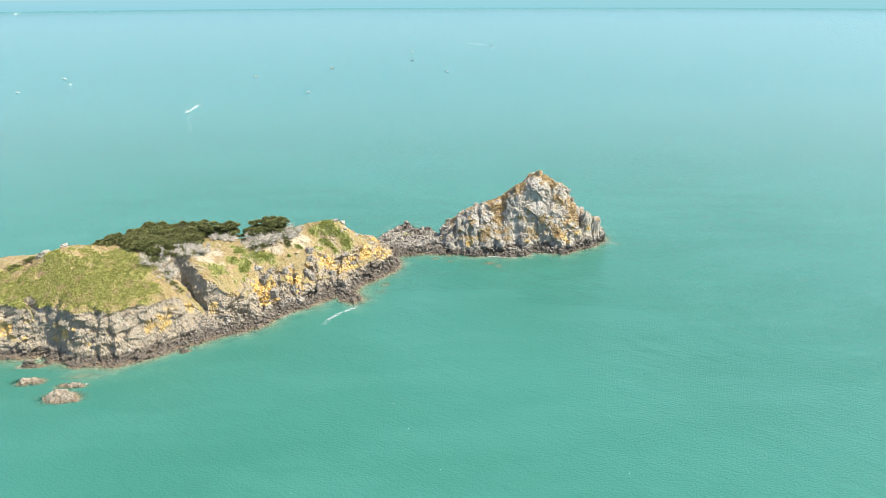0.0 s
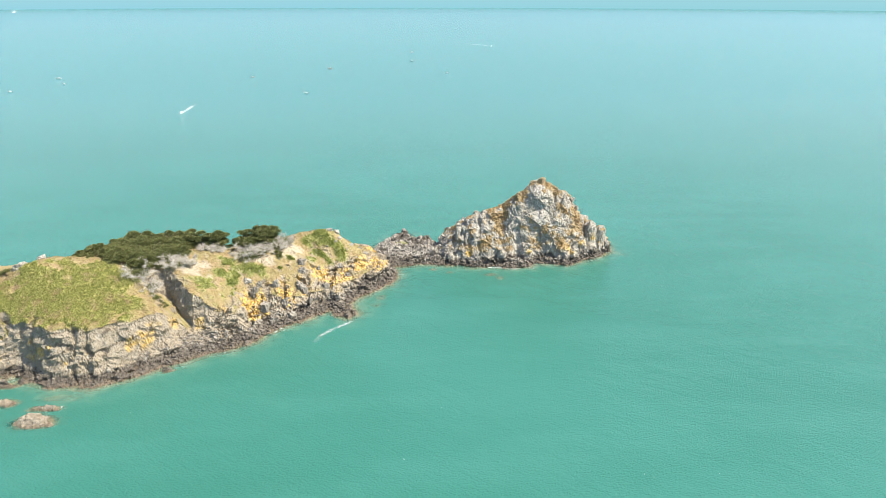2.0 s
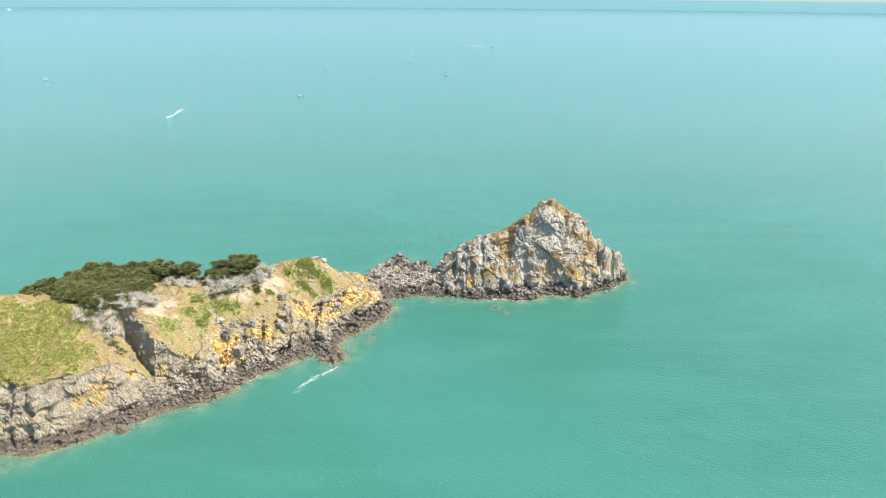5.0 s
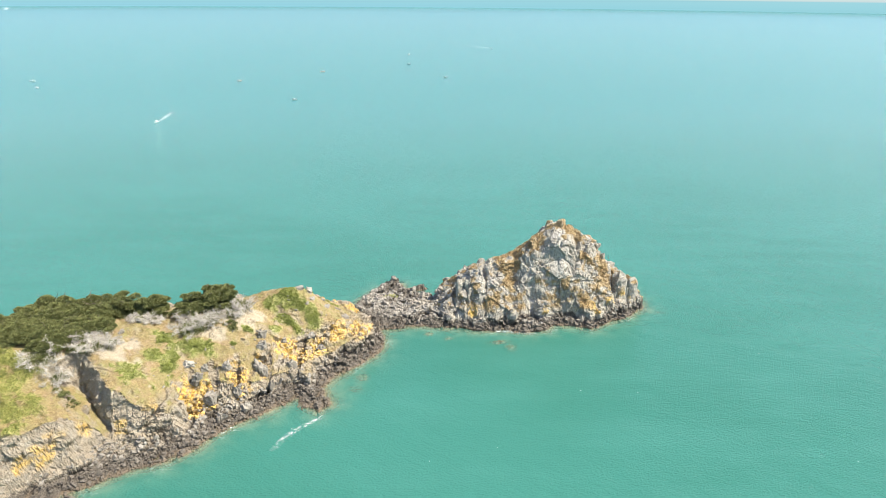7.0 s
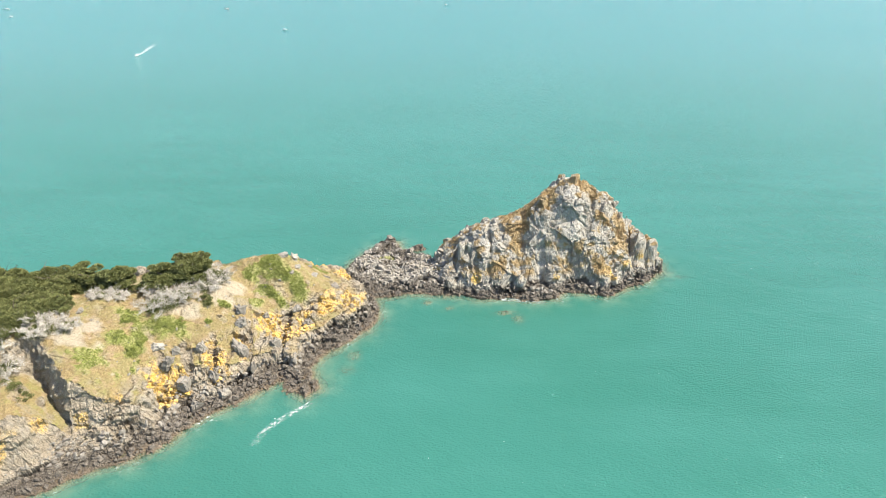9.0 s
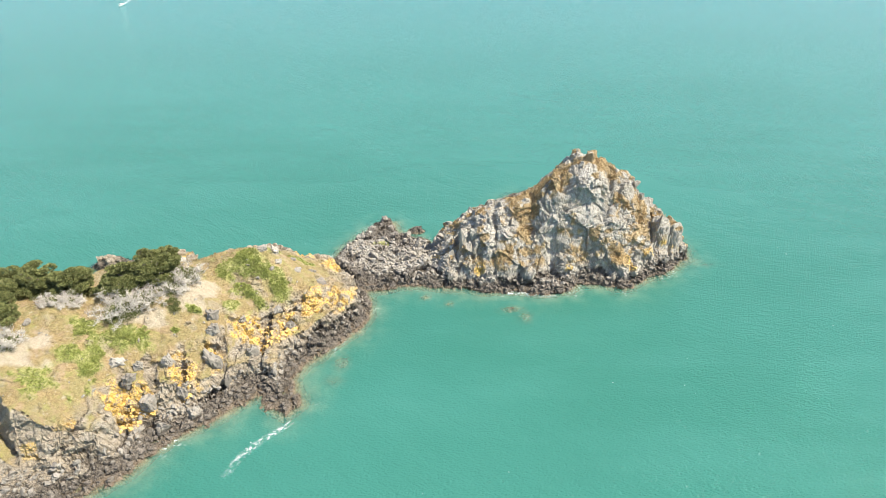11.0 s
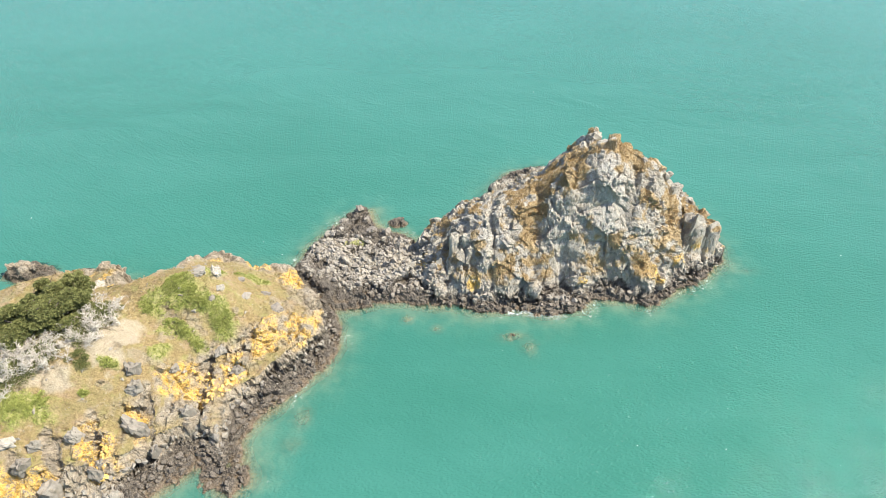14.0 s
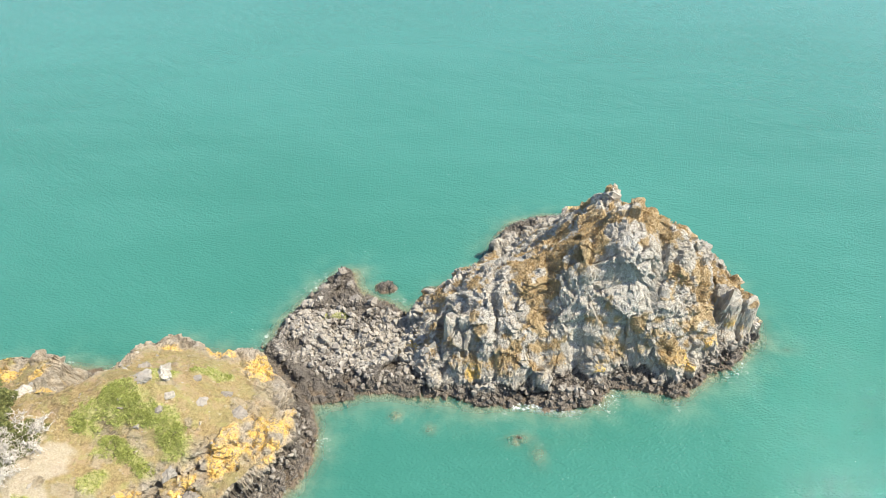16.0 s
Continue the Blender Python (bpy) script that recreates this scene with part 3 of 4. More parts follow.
def make_sea():
    n = Net("turbid_sea_water")
    drift = n.noise(0.006, 4, 0.55, (1, 1.8, 1))
    streak = n.noise(0.02, 4, 0.6, (1, 3.5, 1))
    c = n.mix(n.span(drift, 0.35, 0.65), (0.034, 0.153, 0.112), (0.042, 0.174, 0.134))
    c = n.mix(n.span(streak, 0.42, 0.7, 0, 0.35), c, (0.054, 0.194, 0.154))
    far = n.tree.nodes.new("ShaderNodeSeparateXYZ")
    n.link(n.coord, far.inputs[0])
    # haze over the distant water, put into the base colour by distance
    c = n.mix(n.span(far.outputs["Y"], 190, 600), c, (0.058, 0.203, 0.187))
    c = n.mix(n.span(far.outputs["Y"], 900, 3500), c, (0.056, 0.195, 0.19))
    # milky water over the shoals, and broken white at the rocks
    c = n.mix(n.math("MULTIPLY", n.attr("murk"), n.span(n.noise(0.25, 4), 0.35, 0.7)), c, (0.15, 0.27, 0.19))
    lace = n.noise(1.1, 7, 0.75)
    foam = n.math("MULTIPLY", n.attr("surf"), n.span(lace, 0.52, 0.64), True)
    fleck = n.math("MULTIPLY", n.span(n.noise(1.3, 2, 0.5), 0.755, 0.80), n.span(n.noise(0.03, 3), 0.45, 0.6))
    c = n.mix(n.math("MAXIMUM", foam, fleck), c, (0.80, 0.84, 0.82))
    n.bsdf.inputs["IOR"].default_value = 1.33
    ripple = n.noise(1.9, 2, 0.5, (1.0, 1.6, 1))
    swell = n.noise(0.15, 3, 0.55, (0.45, 1.25, 1), swing=-35)
    chop = n.noise(0.55, 3, 0.55, (0.8, 1.9, 1), swing=-30)
    h = n.math("ADD", n.math("MULTIPLY", ripple, 0.32), n.math("ADD", n.math("MULTIPLY", swell, 0.65), n.math("MULTIPLY", chop, 0.24)))
    n.bump(h, 1.0, 0.55)
    n.link(n.math("MAXIMUM", n.attr("opaque"), n.math("MULTIPLY", foam, 1.0)), n.bsdf.inputs["Alpha"])
    # unresolved wavelets far out spread the reflection
    base = n.math("ADD", n.math("MULTIPLY", foam, 0.6), n.span(far.outputs["Y"], 200, 700, 0.06, 0.24))
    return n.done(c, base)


GROUND = make_ground()
STONE = make_stone("grey_boulder_stone", 0.0, 2.1, 0.85)
STONE_LOW = make_stone("wet_shore_stone", 0.0, 2.4, 0.68)
STONE_LICHEN = make_stone("orange_lichen_stone", 0.85, 1.6, 1.15)
STONE_PALE = make_stone("pale_crag_stone", 0.0, -3, 0.92)
STONE_CLIFF = make_stone("cliff_crag_stone", 0.0, 2.0, 0.86, False)
CYPRESS = make_leaf("cypress_foliage", (0.066, 0.08, 0.026), (0.225, 0.232, 0.083))
SHRUB = make_leaf("shrub_leaves", (0.20, 0.235, 0.05), (0.40, 0.42, 0.13))
FERN = make_leaf("bracken_fronds", (0.235, 0.25, 0.06), (0.40, 0.40, 0.13), 0.7, (0.17, 0.21, 0.05))
GRASS = make_leaf("dry_grass_blades", (0.28, 0.21, 0.088), (0.44, 0.345, 0.175), 0.9, (0.27, 0.28, 0.085))
LEDGE_GRASS = make_leaf("rusty_grass_blades", (0.41, 0.28, 0.12), (0.60, 0.44, 0.225), 0.9)
BARK = make_wood("cypress_bark", (0.06, 0.045, 0.035), (0.17, 0.135, 0.105))
DEAD = make_wood("bleached_dead_wood", (0.36, 0.325, 0.265), (0.66, 0.61, 0.525))
FOAM = make_foam()
SEA = make_sea()
WHITE = make_paint("white_gelcoat", (0.80, 0.80, 0.78))
NAVY = make_paint("dark_hull_paint", (0.03, 0.04, 0.06))
GLASS = make_paint("dark_boat_window", (0.02, 0.025, 0.03), 0.08)
REDDISH = make_paint("faded_red_hull", (0.62, 0.40, 0.33))
STEEL = make_paint("rusty_steel", (0.16, 0.10, 0.07), 0.6)


# ---- terrain objects ----
n_rows, n_cols = GX.shape
index = np.arange(n_rows * n_cols).reshape(n_rows, n_cols)
quads = np.stack([index[:-1, :-1], index[:-1, 1:], index[1:, 1:], index[1:, :-1]], -1).reshape(-1, 4)
top_z = np.max(VZ.ravel()[quads], 1)
quads = quads[top_z > -2.6]
mid_x, mid_y = GX.ravel()[quads].mean(1), GY.ravel()[quads].mean(1)
_, side = along(mid_x, mid_y, (-13.2, 205.0), (-25.5, 228.0))
owner = np.where(mid_x > 3.0, 2, np.where((side < 0) & (mid_y > 205), 1, 0))
owner = np.where(mid_y < 137.3, 3, owner)


def terrain(which, name, label, category):
    part_quads = quads[owner == which]
    used, faces = np.unique(part_quads, return_inverse=True)
    co = np.stack([VX.ravel()[used], VY.ravel()[used], VZ.ravel()[used]], -1)
    me = raw_mesh(name, co, faces.reshape(-1, 4), GROUND)
    for key, m in (("turf", (1 - ROCK) * isle), ("green", GRN), ("bracken", BRK), ("earth", 0.75 * SND * (1 - 0.6 * ROCK)), ("lichen", LICH), ("guano", GUANO), ("ledge", LEDGE), ("splash", SPLASH), ("stain", 1.0 * isle)):
        add_float(me, key, m.ravel()[used])
    return tagged(new(name, me), label, category, kind="structure")


ISLAND = terrain(0, "island", "rocky grass-topped island with orange lichened cliffs and dark tidal rocks", "island")
ISTHMUS = terrain(1, "rock_isthmus", "low grey rubble isthmus joining island and sea stack", "rock ridge")
STACK = terrain(2, "sea_stack", "steep pale grey rock stack with rusty dry grass ledges", "sea stack")
terrain(3, "skerry", "low brown wave-washed skerries just offshore of the island", "skerry")


# ---- sea ----
def spread(a, b, step, far):
    core = list(np.arange(a, b, step))
    out, s = [], step
    v = b
    while v < far:
        out.append(v)
        s *= 1.22
        v += s
    left, s, v = [], step, a
    while v > -far:
        s *= 1.22
        v -= s
        left.append(v)
    left[-1] = -far
    return np.array(left[::-1] + core + out + [far])


sx, sy = spread(-150, 90, 0.9, 4900), spread(112, 275, 0.9, 4900)
WX, WY = np.meshgrid(sx, sy)
wz, wdi, wds = land(WX, WY)
wdeep = np.maximum(-wz, 0)
offshore = -np.maximum(wdi, wds)
si = np.arange(WX.size).reshape(WX.shape)
sea_faces = np.stack([si[:-1, :-1], si[:-1, 1:], si[1:, 1:], si[1:, :-1]], -1).reshape(-1, 4)
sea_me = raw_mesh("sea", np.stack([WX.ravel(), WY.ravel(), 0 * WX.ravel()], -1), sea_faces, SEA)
add_float(sea_me, "opaque", np.clip(1 - 0.8 * np.exp(-wdeep / 0.6), 0, 1).ravel())
add_float(sea_me, "murk", (np.exp(-wdeep / 1.3) * smooth(14, 2, offshore)).ravel())
add_float(sea_me, "surf", (smooth(1.5, 0.1, wdeep) * smooth(0.58, 0.74, fbm(WX / 6, WY / 6, 0 * WX, 91, 3))).ravel())
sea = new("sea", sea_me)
sea.visible_shadow = False
tagged(sea, "turquoise green sea with small ripples reaching the horizon", "sea", kind="structure")


# ---- backdrop: glowing strip painted as hazy distance ----
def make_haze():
    n = Net("glowing_haze_backdrop")
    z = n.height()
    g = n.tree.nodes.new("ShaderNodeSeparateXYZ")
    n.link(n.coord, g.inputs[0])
    # lower part carries on the far sea colour, haze and land painted above
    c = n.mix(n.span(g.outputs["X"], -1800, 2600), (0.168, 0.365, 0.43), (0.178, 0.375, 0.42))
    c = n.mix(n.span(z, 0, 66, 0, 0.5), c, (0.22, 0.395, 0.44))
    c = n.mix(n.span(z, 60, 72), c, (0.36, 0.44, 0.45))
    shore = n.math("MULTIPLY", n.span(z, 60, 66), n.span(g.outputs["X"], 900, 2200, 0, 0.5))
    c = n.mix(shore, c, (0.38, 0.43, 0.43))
    # the strip emits its own colour in place of lit haze
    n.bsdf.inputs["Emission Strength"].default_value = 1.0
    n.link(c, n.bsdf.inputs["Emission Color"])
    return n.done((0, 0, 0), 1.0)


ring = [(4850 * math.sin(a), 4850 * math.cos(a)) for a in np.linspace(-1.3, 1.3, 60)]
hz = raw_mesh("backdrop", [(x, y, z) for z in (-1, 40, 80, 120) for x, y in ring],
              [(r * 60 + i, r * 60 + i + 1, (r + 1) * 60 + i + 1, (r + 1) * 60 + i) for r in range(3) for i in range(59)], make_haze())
tagged(new("backdrop", hz), "glowing backdrop strip painted as far sea below and pale haze above", "haze", kind="structure")


# ---- building tools ----
rng = np.random.default_rng(7)


def part(name, me, parent, label="", kind="", m=None):
    ob = new(name, me)
    ob.parent = parent
    if m is not None:
        ob.matrix_basis = m
    return tagged(ob, label, kind=kind)


def bm_mesh(name, bm, mat, flat=True):
    me = bpy.data.meshes.new(name)
    bm.to_mesh(me)
    bm.free()
    me.materials.append(mat)
    if not flat:
        me.polygons.foreach_set("use_smooth", np.full(len(me.polygons), True))
    return me


def stone_shape(seed, points=18, flatten=(1, 1, 0.75)):
    """An angular boulder about two across."""
    r = np.random.default_rng(seed)
    bm = bmesh.new()
    for _ in range(points):
        v = r.normal(size=3)
        v /= np.linalg.norm(v)
        v = np.sign(v) * np.abs(v) ** 0.75 * r.uniform(0.8, 1.1)
        bm.verts.new((v[0] * flatten[0], v[1] * flatten[1], v[2] * flatten[2]))
    bmesh.ops.convex_hull(bm, input=bm.verts)
    for v in [v for v in bm.verts if not v.link_faces]:
        bm.verts.remove(v)
    bmesh.ops.triangulate(bm, faces=bm.faces)
    return bm


def rough_stone(bm, seed, cuts=2, deep=0.3):
    """Break the faces of a stone into smaller uneven facets."""
    bmesh.ops.subdivide_edges(bm, edges=bm.edges[:], cuts=cuts, use_grid_fill=True)
    bmesh.ops.triangulate(bm, faces=bm.faces[:])
    for v in bm.verts:
        k = noise.fractal(v.co * 2.4 + Vector((seed, 0, 0)), 0.8, 2.0, 4)
        v.co *= 1 + deep * k


SHAPES = []
for k in range(10):
    b = stone_shape(200 + k, 9 + k // 2, (1, rng.uniform(0.6, 0.95), rng.uniform(0.55, 0.85)))
    b.verts.index_update()
    SHAPES.append((np.array([v.co[:] for v in b.verts]), np.array([[v.index for v in f.verts] for f in b.faces])))
    b.free()


def stones_of(mat, name):
    return [raw_mesh(name, co, f, mat) for co, f in SHAPES]


def turn(r):
    return Euler((r.uniform(-0.6, 0.6), r.uniform(-0.6, 0.6), r.uniform(0, 6.28))).to_matrix().to_4x4()


def scatter(parent, name, mat, places, sizes, label, singles=300):
    """Stones on the ground: the largest as pieces of their own, the rest joined."""
    order = np.argsort(-sizes)
    meshes = stones_of(mat, name)
    vs, fs, base = [], [], 0
    for rank, i in enumerate(order):
        x, y = places[i]
        z = float(ground_at(x, y)[0])
        m = Matrix.Translation((x, y, z + 0.15 * sizes[i])) @ turn(rng) @ Matrix.Diagonal((sizes[i], sizes[i] * rng.uniform(0.75, 1.1), sizes[i] * rng.uniform(0.7, 1.1), 1))
        k = rng.integers(len(SHAPES))
        if rank < singles:
            part(name, meshes[k], parent, m=m)
        else:
            co, f = SHAPES[k]
            a = np.array(m)
            vs.append(co @ a[:3, :3].T + a[:3, 3])
            fs.append(f + base)
            base += len(co)
    if vs:
        part("rubble", raw_mesh("rubble", np.concatenate(vs), np.concatenate(fs), mat), parent, label, "stuff")


def sample(count, test, box):
    """Places in a box of the plan that pass a test of (x, y, z, slope, island distance, stack distance)."""
    out = []
    while len(out) < count:
        x, y = rng.uniform(box[0], box[2], 4000), rng.uniform(box[1], box[3], 4000)
        j, i = cell(x, y)
        ok = test(x, y, GZ[j, i], SLOPE[j, i], GDI[j, i], GDS[j, i])
        out += list(zip(x[ok], y[ok]))
    return np.array(out[:count])


def sprays(centres, outward, size, r, slim=0.38):
    """Small folded leaf sprays at the centres, leaning along outward: places and triangles."""
    n = len(centres)
    d = outward + r.normal(size=(n, 3)) * 0.55
    d[:, 2] += 0.25
    d /= np.linalg.norm(d, axis=1)[:, None]
    s = np.cross(d, r.normal(size=(n, 3)))
    s /= np.linalg.norm(s, axis=1)[:, None] + 1e-9
    up = np.cross(s, d)
    L = (size * r.uniform(0.6, 1.3, n))[:, None]
    a = centres
    tip = centres + d * L
    l = centres + d * L * 0.45 + s * L * slim + up * L * 0.12
    q = centres + d * L * 0.45 - s * L * slim + up * L * 0.12
    co = np.stack([a, l, tip, q], 1).reshape(-1, 3)
    i = np.arange(n)[:, None] * 4
    return co, np.concatenate([i + [[0, 1, 2]], i + [[0, 2, 3]]])


def rods(segs):
    """Three-sided tapered rods from rows of start, end, start radius, end radius."""
    s = np.array(segs, float)
    p, q = s[:, 0:3], s[:, 3:6]
    d = q - p
    d /= np.linalg.norm(d, axis=1)[:, None] + 1e-9
    ref = np.where(np.abs(d[:, 2:3]) > 0.9, [[1.0, 0, 0]], [[0, 0, 1.0]])
    u = np.cross(d, ref)
    u /= np.linalg.norm(u, axis=1)[:, None] + 1e-9
    w = np.cross(d, u)
    rows = []
    for c, rad in ((p, s[:, 6:7]), (q, s[:, 7:8])):
        for k in range(3):
            a = 2.0944 * k
            rows.append(c + (u * math.cos(a) + w * math.sin(a)) * rad)
    co = np.stack(rows, 1).reshape(-1, 3)
    i = np.arange(len(s))[:, None] * 6
    return co, np.concatenate([i + [[0, 1, 4, 3]], i + [[1, 2, 5, 4]], i + [[2, 0, 3, 5]]])


def branch(p, d, length, rad, steps, r, wander=0.35, rise=0.0):
    """A wandering branch: its segments and its points."""
    segs, pts = [], [p]
    for k in range(steps):
        d = d + r.normal(size=3) * wander
        d[2] += rise
        d /= np.linalg.norm(d)
        q = p + d * length / steps
        segs.append((*p, *q, rad * (1 - k / steps * 0.7), rad * (1 - (k + 1) / steps * 0.7)))
        p = q
        pts.append(p)
    return segs, pts, d


# ---- living trees ----
def cypress(x, y, top, radius, seed):
    radius *= 1.15
    r = np.random.default_rng(seed)
    z = float(ground_at(x, y)[0]) - 0.3
    h = max(top + 0.9 - z, 2.4)
    ob = tagged(new("cypress_tree"), "dark green wind-shaped cypress with a dense spreading crown", "tree", "cypress trees on the island ridge")
    ob.location = (x, y, z)
    segs, tips = [], []
    trunk, pts, _ = branch(np.zeros(3), np.array([r.normal() * 0.15, r.normal() * 0.15, 1.0]), h * 0.72, 0.10 + 0.035 * h, 6, r, 0.14, 0.1)
    for k in range(15):
        p = pts[r.integers(1, len(pts))]
        a = 0.9 * k + r.uniform(0, 0.7)
        d = np.array([math.cos(a), math.sin(a), r.uniform(0.15, 0.6)])
        s, lp, _ = branch(p, d, radius * r.uniform(0.6, 0.95), 0.05 + 0.012 * h, 4, r, 0.22, 0.06)
        part("limb", raw_mesh("limb", *rods(s), BARK), ob)
        tips += lp[2:]
    tips += list(pts[-2:])
    for _ in range(16):
        a, q = r.uniform(0, 6.28), radius * r.uniform(0.45, 0.9)
        tips.append((q * math.cos(a), q * math.sin(a), h * r.uniform(0.16, 0.55)))
    part("trunk", raw_mesh("trunk", *rods(trunk), BARK), ob, "grey-brown bark")
    cs, outs = [], []
    for t in tips:
        c = np.array(t) + r.normal(size=3) * [0.35, 0.35, 0.2]
        lim = h * (1.0 - 0.48 * min(math.hypot(c[0], c[1]) / radius, 1.2) ** 2) * r.uniform(0.78, 1.0)
        c[2] = min(max(c[2], h * 0.16), lim)
        pr = radius * r.uniform(0.14, 0.34)
        m = int(430 * pr ** 1.5) + 50
        v = r.normal(size=(m, 3))
        v /= np.linalg.norm(v, axis=1)[:, None]
        v[:, 2] = np.abs(v[:, 2]) * 1.0 - 0.25
        cs.append(c + v * [pr, pr, pr * 0.5] * r.uniform(0.72, 1.06, (m, 1)))
        outs.append(v)
    co, f = sprays(np.concatenate(cs), np.concatenate(outs), 0.34, r)
    part("crown", raw_mesh("crown", co, f, CYPRESS), ob, "dense dark green foliage")
    return ob


# ---- bleached dead shrubs ----
def dead_shrub(x, y, radius, h, seed):
    r = np.random.default_rng(seed)
    z = float(ground_at(x, y)[0]) - 0.1
    ob = tagged(new("dead_shrub"), "bleached grey dead cypress scrub, a tangle of bare twigs", "dead tree", "dead scrub below the cypresses")
    ob.location = (x, y, z)
    twigs = []
    for k in range(20):
        a = 6.2832 * k / 20 + r.uniform(-0.2, 0.2)
        d = np.array([math.cos(a), math.sin(a), r.uniform(0.25, 0.9)])
        start = np.array([math.cos(a), math.sin(a), 0]) * radius * r.uniform(0, 0.45)
        s, pts, _ = branch(start, d, radius * r.uniform(0.55, 0.85) + h * 0.2, 0.09, 5, r, 0.25, -0.03)
        part("branch", raw_mesh("branch", *rods(s), DEAD), ob)
        for p in pts[1:]:
            for _ in range(5):
                d2 = r.normal(size=3)
                d2[2] = abs(d2[2]) * 0.9
                s2, p2, _ = branch(p, d2 / np.linalg.norm(d2), r.uniform(0.5, 1.2) * (0.4 + 0.2 * radius), 0.055, 3, r, 0.4, 0.05)
                twigs += s2
                for q in p2[1:]:
                    d3 = r.normal(size=3)
                    e = q + d3 / np.linalg.norm(d3) * r.uniform(0.25, 0.6)
                    twigs.append((*q, *e, 0.036, 0.018))
    # dark sprays added low inside, standing in for shade between the twigs
    v = r.normal(size=(int(170 * radius ** 2), 3))
    v /= np.linalg.norm(v, axis=1)[:, None]
    v[:, 2] = np.abs(v[:, 2])
    c = v * [0.8 * radius, 0.8 * radius, 0.45 * h] * r.uniform(0.3, 1.0, (len(v), 1))
    part("inner_shade_sprays", raw_mesh("inner_shade_sprays", *sprays(c, v, 0.3, r), CYPRESS), ob, "dark green sprays added as shade between the twigs", "stuff")
    part("twig_tangle", raw_mesh("twig_tangle", *rods(twigs), DEAD), ob, "bleached bare twigs", "stuff")
    return ob


# ---- green shrubs ----
def shrub(x, y, rx, ry, h, mat, label, seed, name="shrub"):
    r = np.random.default_rng(seed)
    z = float(ground_at(x, y)[0]) - 0.1
    ob = tagged(new(name), label, "bush", "bushes on the island")
    ob.location = (x, y, z)
    stems = []
    for k in range(7):
        a = 0.9 * k
        s, _, _ = branch(np.zeros(3), np.array([math.cos(a), math.sin(a), 1.2]), 0.6 * max(rx, ry), 0.04, 3, r)
        stems += s
    part("stem_cluster", raw_mesh("stem_cluster", *rods(stems), BARK), ob, kind="stuff")
    cs, outs = [], []
    for _ in range(int(9 + 3 * rx * ry)):
        a, q = r.uniform(0, 6.28), r.uniform(0, 1.0) ** 0.6
        q *= 0.75 + 0.3 * math.sin(2 * a + seed) + 0.15 * math.sin(5 * a + 2 * seed)
        c = np.array([q * math.cos(a) * rx * 1.15, q * math.sin(a) * ry * 1.15, 0])
        gz = float(ground_at(x + c[0], y + c[1])[0]) - z
        c[2] = gz + max(0.7 * h * (1 - q * q) * r.uniform(0.2, 0.9), 0.05)
        pr = r.uniform(0.25, 0.5) * min(rx, ry, 1.4)
        v = r.normal(size=(130, 3))
        v /= np.linalg.norm(v, axis=1)[:, None]
        v[:, 2] = np.abs(v[:, 2])
        cs.append(c + v * pr * [1, 1, 0.7] * r.uniform(0.6, 1.05, (130, 1)))
        outs.append(v)
    co, f = sprays(np.concatenate(cs), np.concatenate(outs), 0.2, r, 0.3)
    part("foliage", raw_mesh("foliage", co, f, mat), ob)
    return ob


TREES = [(-99, 181.5, 21.2, 2.6), (-95, 186, 21.8, 3.6), (-90, 190, 22.3, 4.2), (-86.5, 184, 22.2, 4.2), (-82.5, 180, 20.8, 3.4), (-82, 190.5, 22.2, 3.8),
         (-76.5, 193.5, 22.2, 3.6), (-78, 185.5, 21.2, 3.2), (-68, 192.5, 21.2, 3.6), (-72, 193.5, 21.6, 3.4), (-92, 185, 21.4, 3.4), (-88, 180, 20.4, 3.2), (-84, 184, 21.8, 3.4), (-79.5, 180, 19.6, 2.8),
         (-90, 178.5, 19.8, 2.8), (-84, 177, 18.8, 2.8), (-93, 181.5, 20.4, 3.2), (-86, 178.5, 20.2, 3.2), (-103, 180, 20.0, 2.2), (-60, 194.0, 21.2, 3.4), (-56.4, 195.2, 21.4, 3.2), (-52.6, 198.6, 21.4, 3.2), (-53.4, 202.4, 19.6, 2.6), (-57.6, 199.6, 20.4, 2.8), (-86.5, 176.0, 21.4, 3.4), (-82.5, 175.5, 20.6, 3.2), (-79.5, 177, 20.6, 3.0), (-89.5, 174.5, 20.6, 3.0), (-83.5, 172.8, 19.6, 2.6), (-80.5, 174, 19.2, 2.4), (-92.5, 176.5, 20.8, 2.8), (-75.5, 180.5, 20.6, 2.8)]
for k, row in enumerate(TREES):
    cypress(*row, 300 + k)
for k, row in enumerate([(-83, 169.8, 4.0, 3.0), (-79, 167.2, 2.8, 2.2), (-74.5, 174.5, 3.0, 2.6), (-71, 176, 2.2, 2.0), (-69, 187, 1.8, 2.2), (-56.5, 187.0, 3.8, 3.2), (-53.8, 190.0, 3.0, 2.8), (-48.0, 197.6, 2.8, 2.8), (-49.4, 194.2, 2.8, 2.4), (-58.5, 190.6, 2.2, 2.4), (-76.5, 176.6, 2.6, 2.4), (-66.0, 187.6, 1.8, 1.8)]):
    dead_shrub(row[0], row[1], row[2] * 1.2, row[3] * 1.1, 340 + k)
DARK = "low dark green evergreen bush on dry turf"
FRESH = "bright green leafy shrub growing through dry grass"
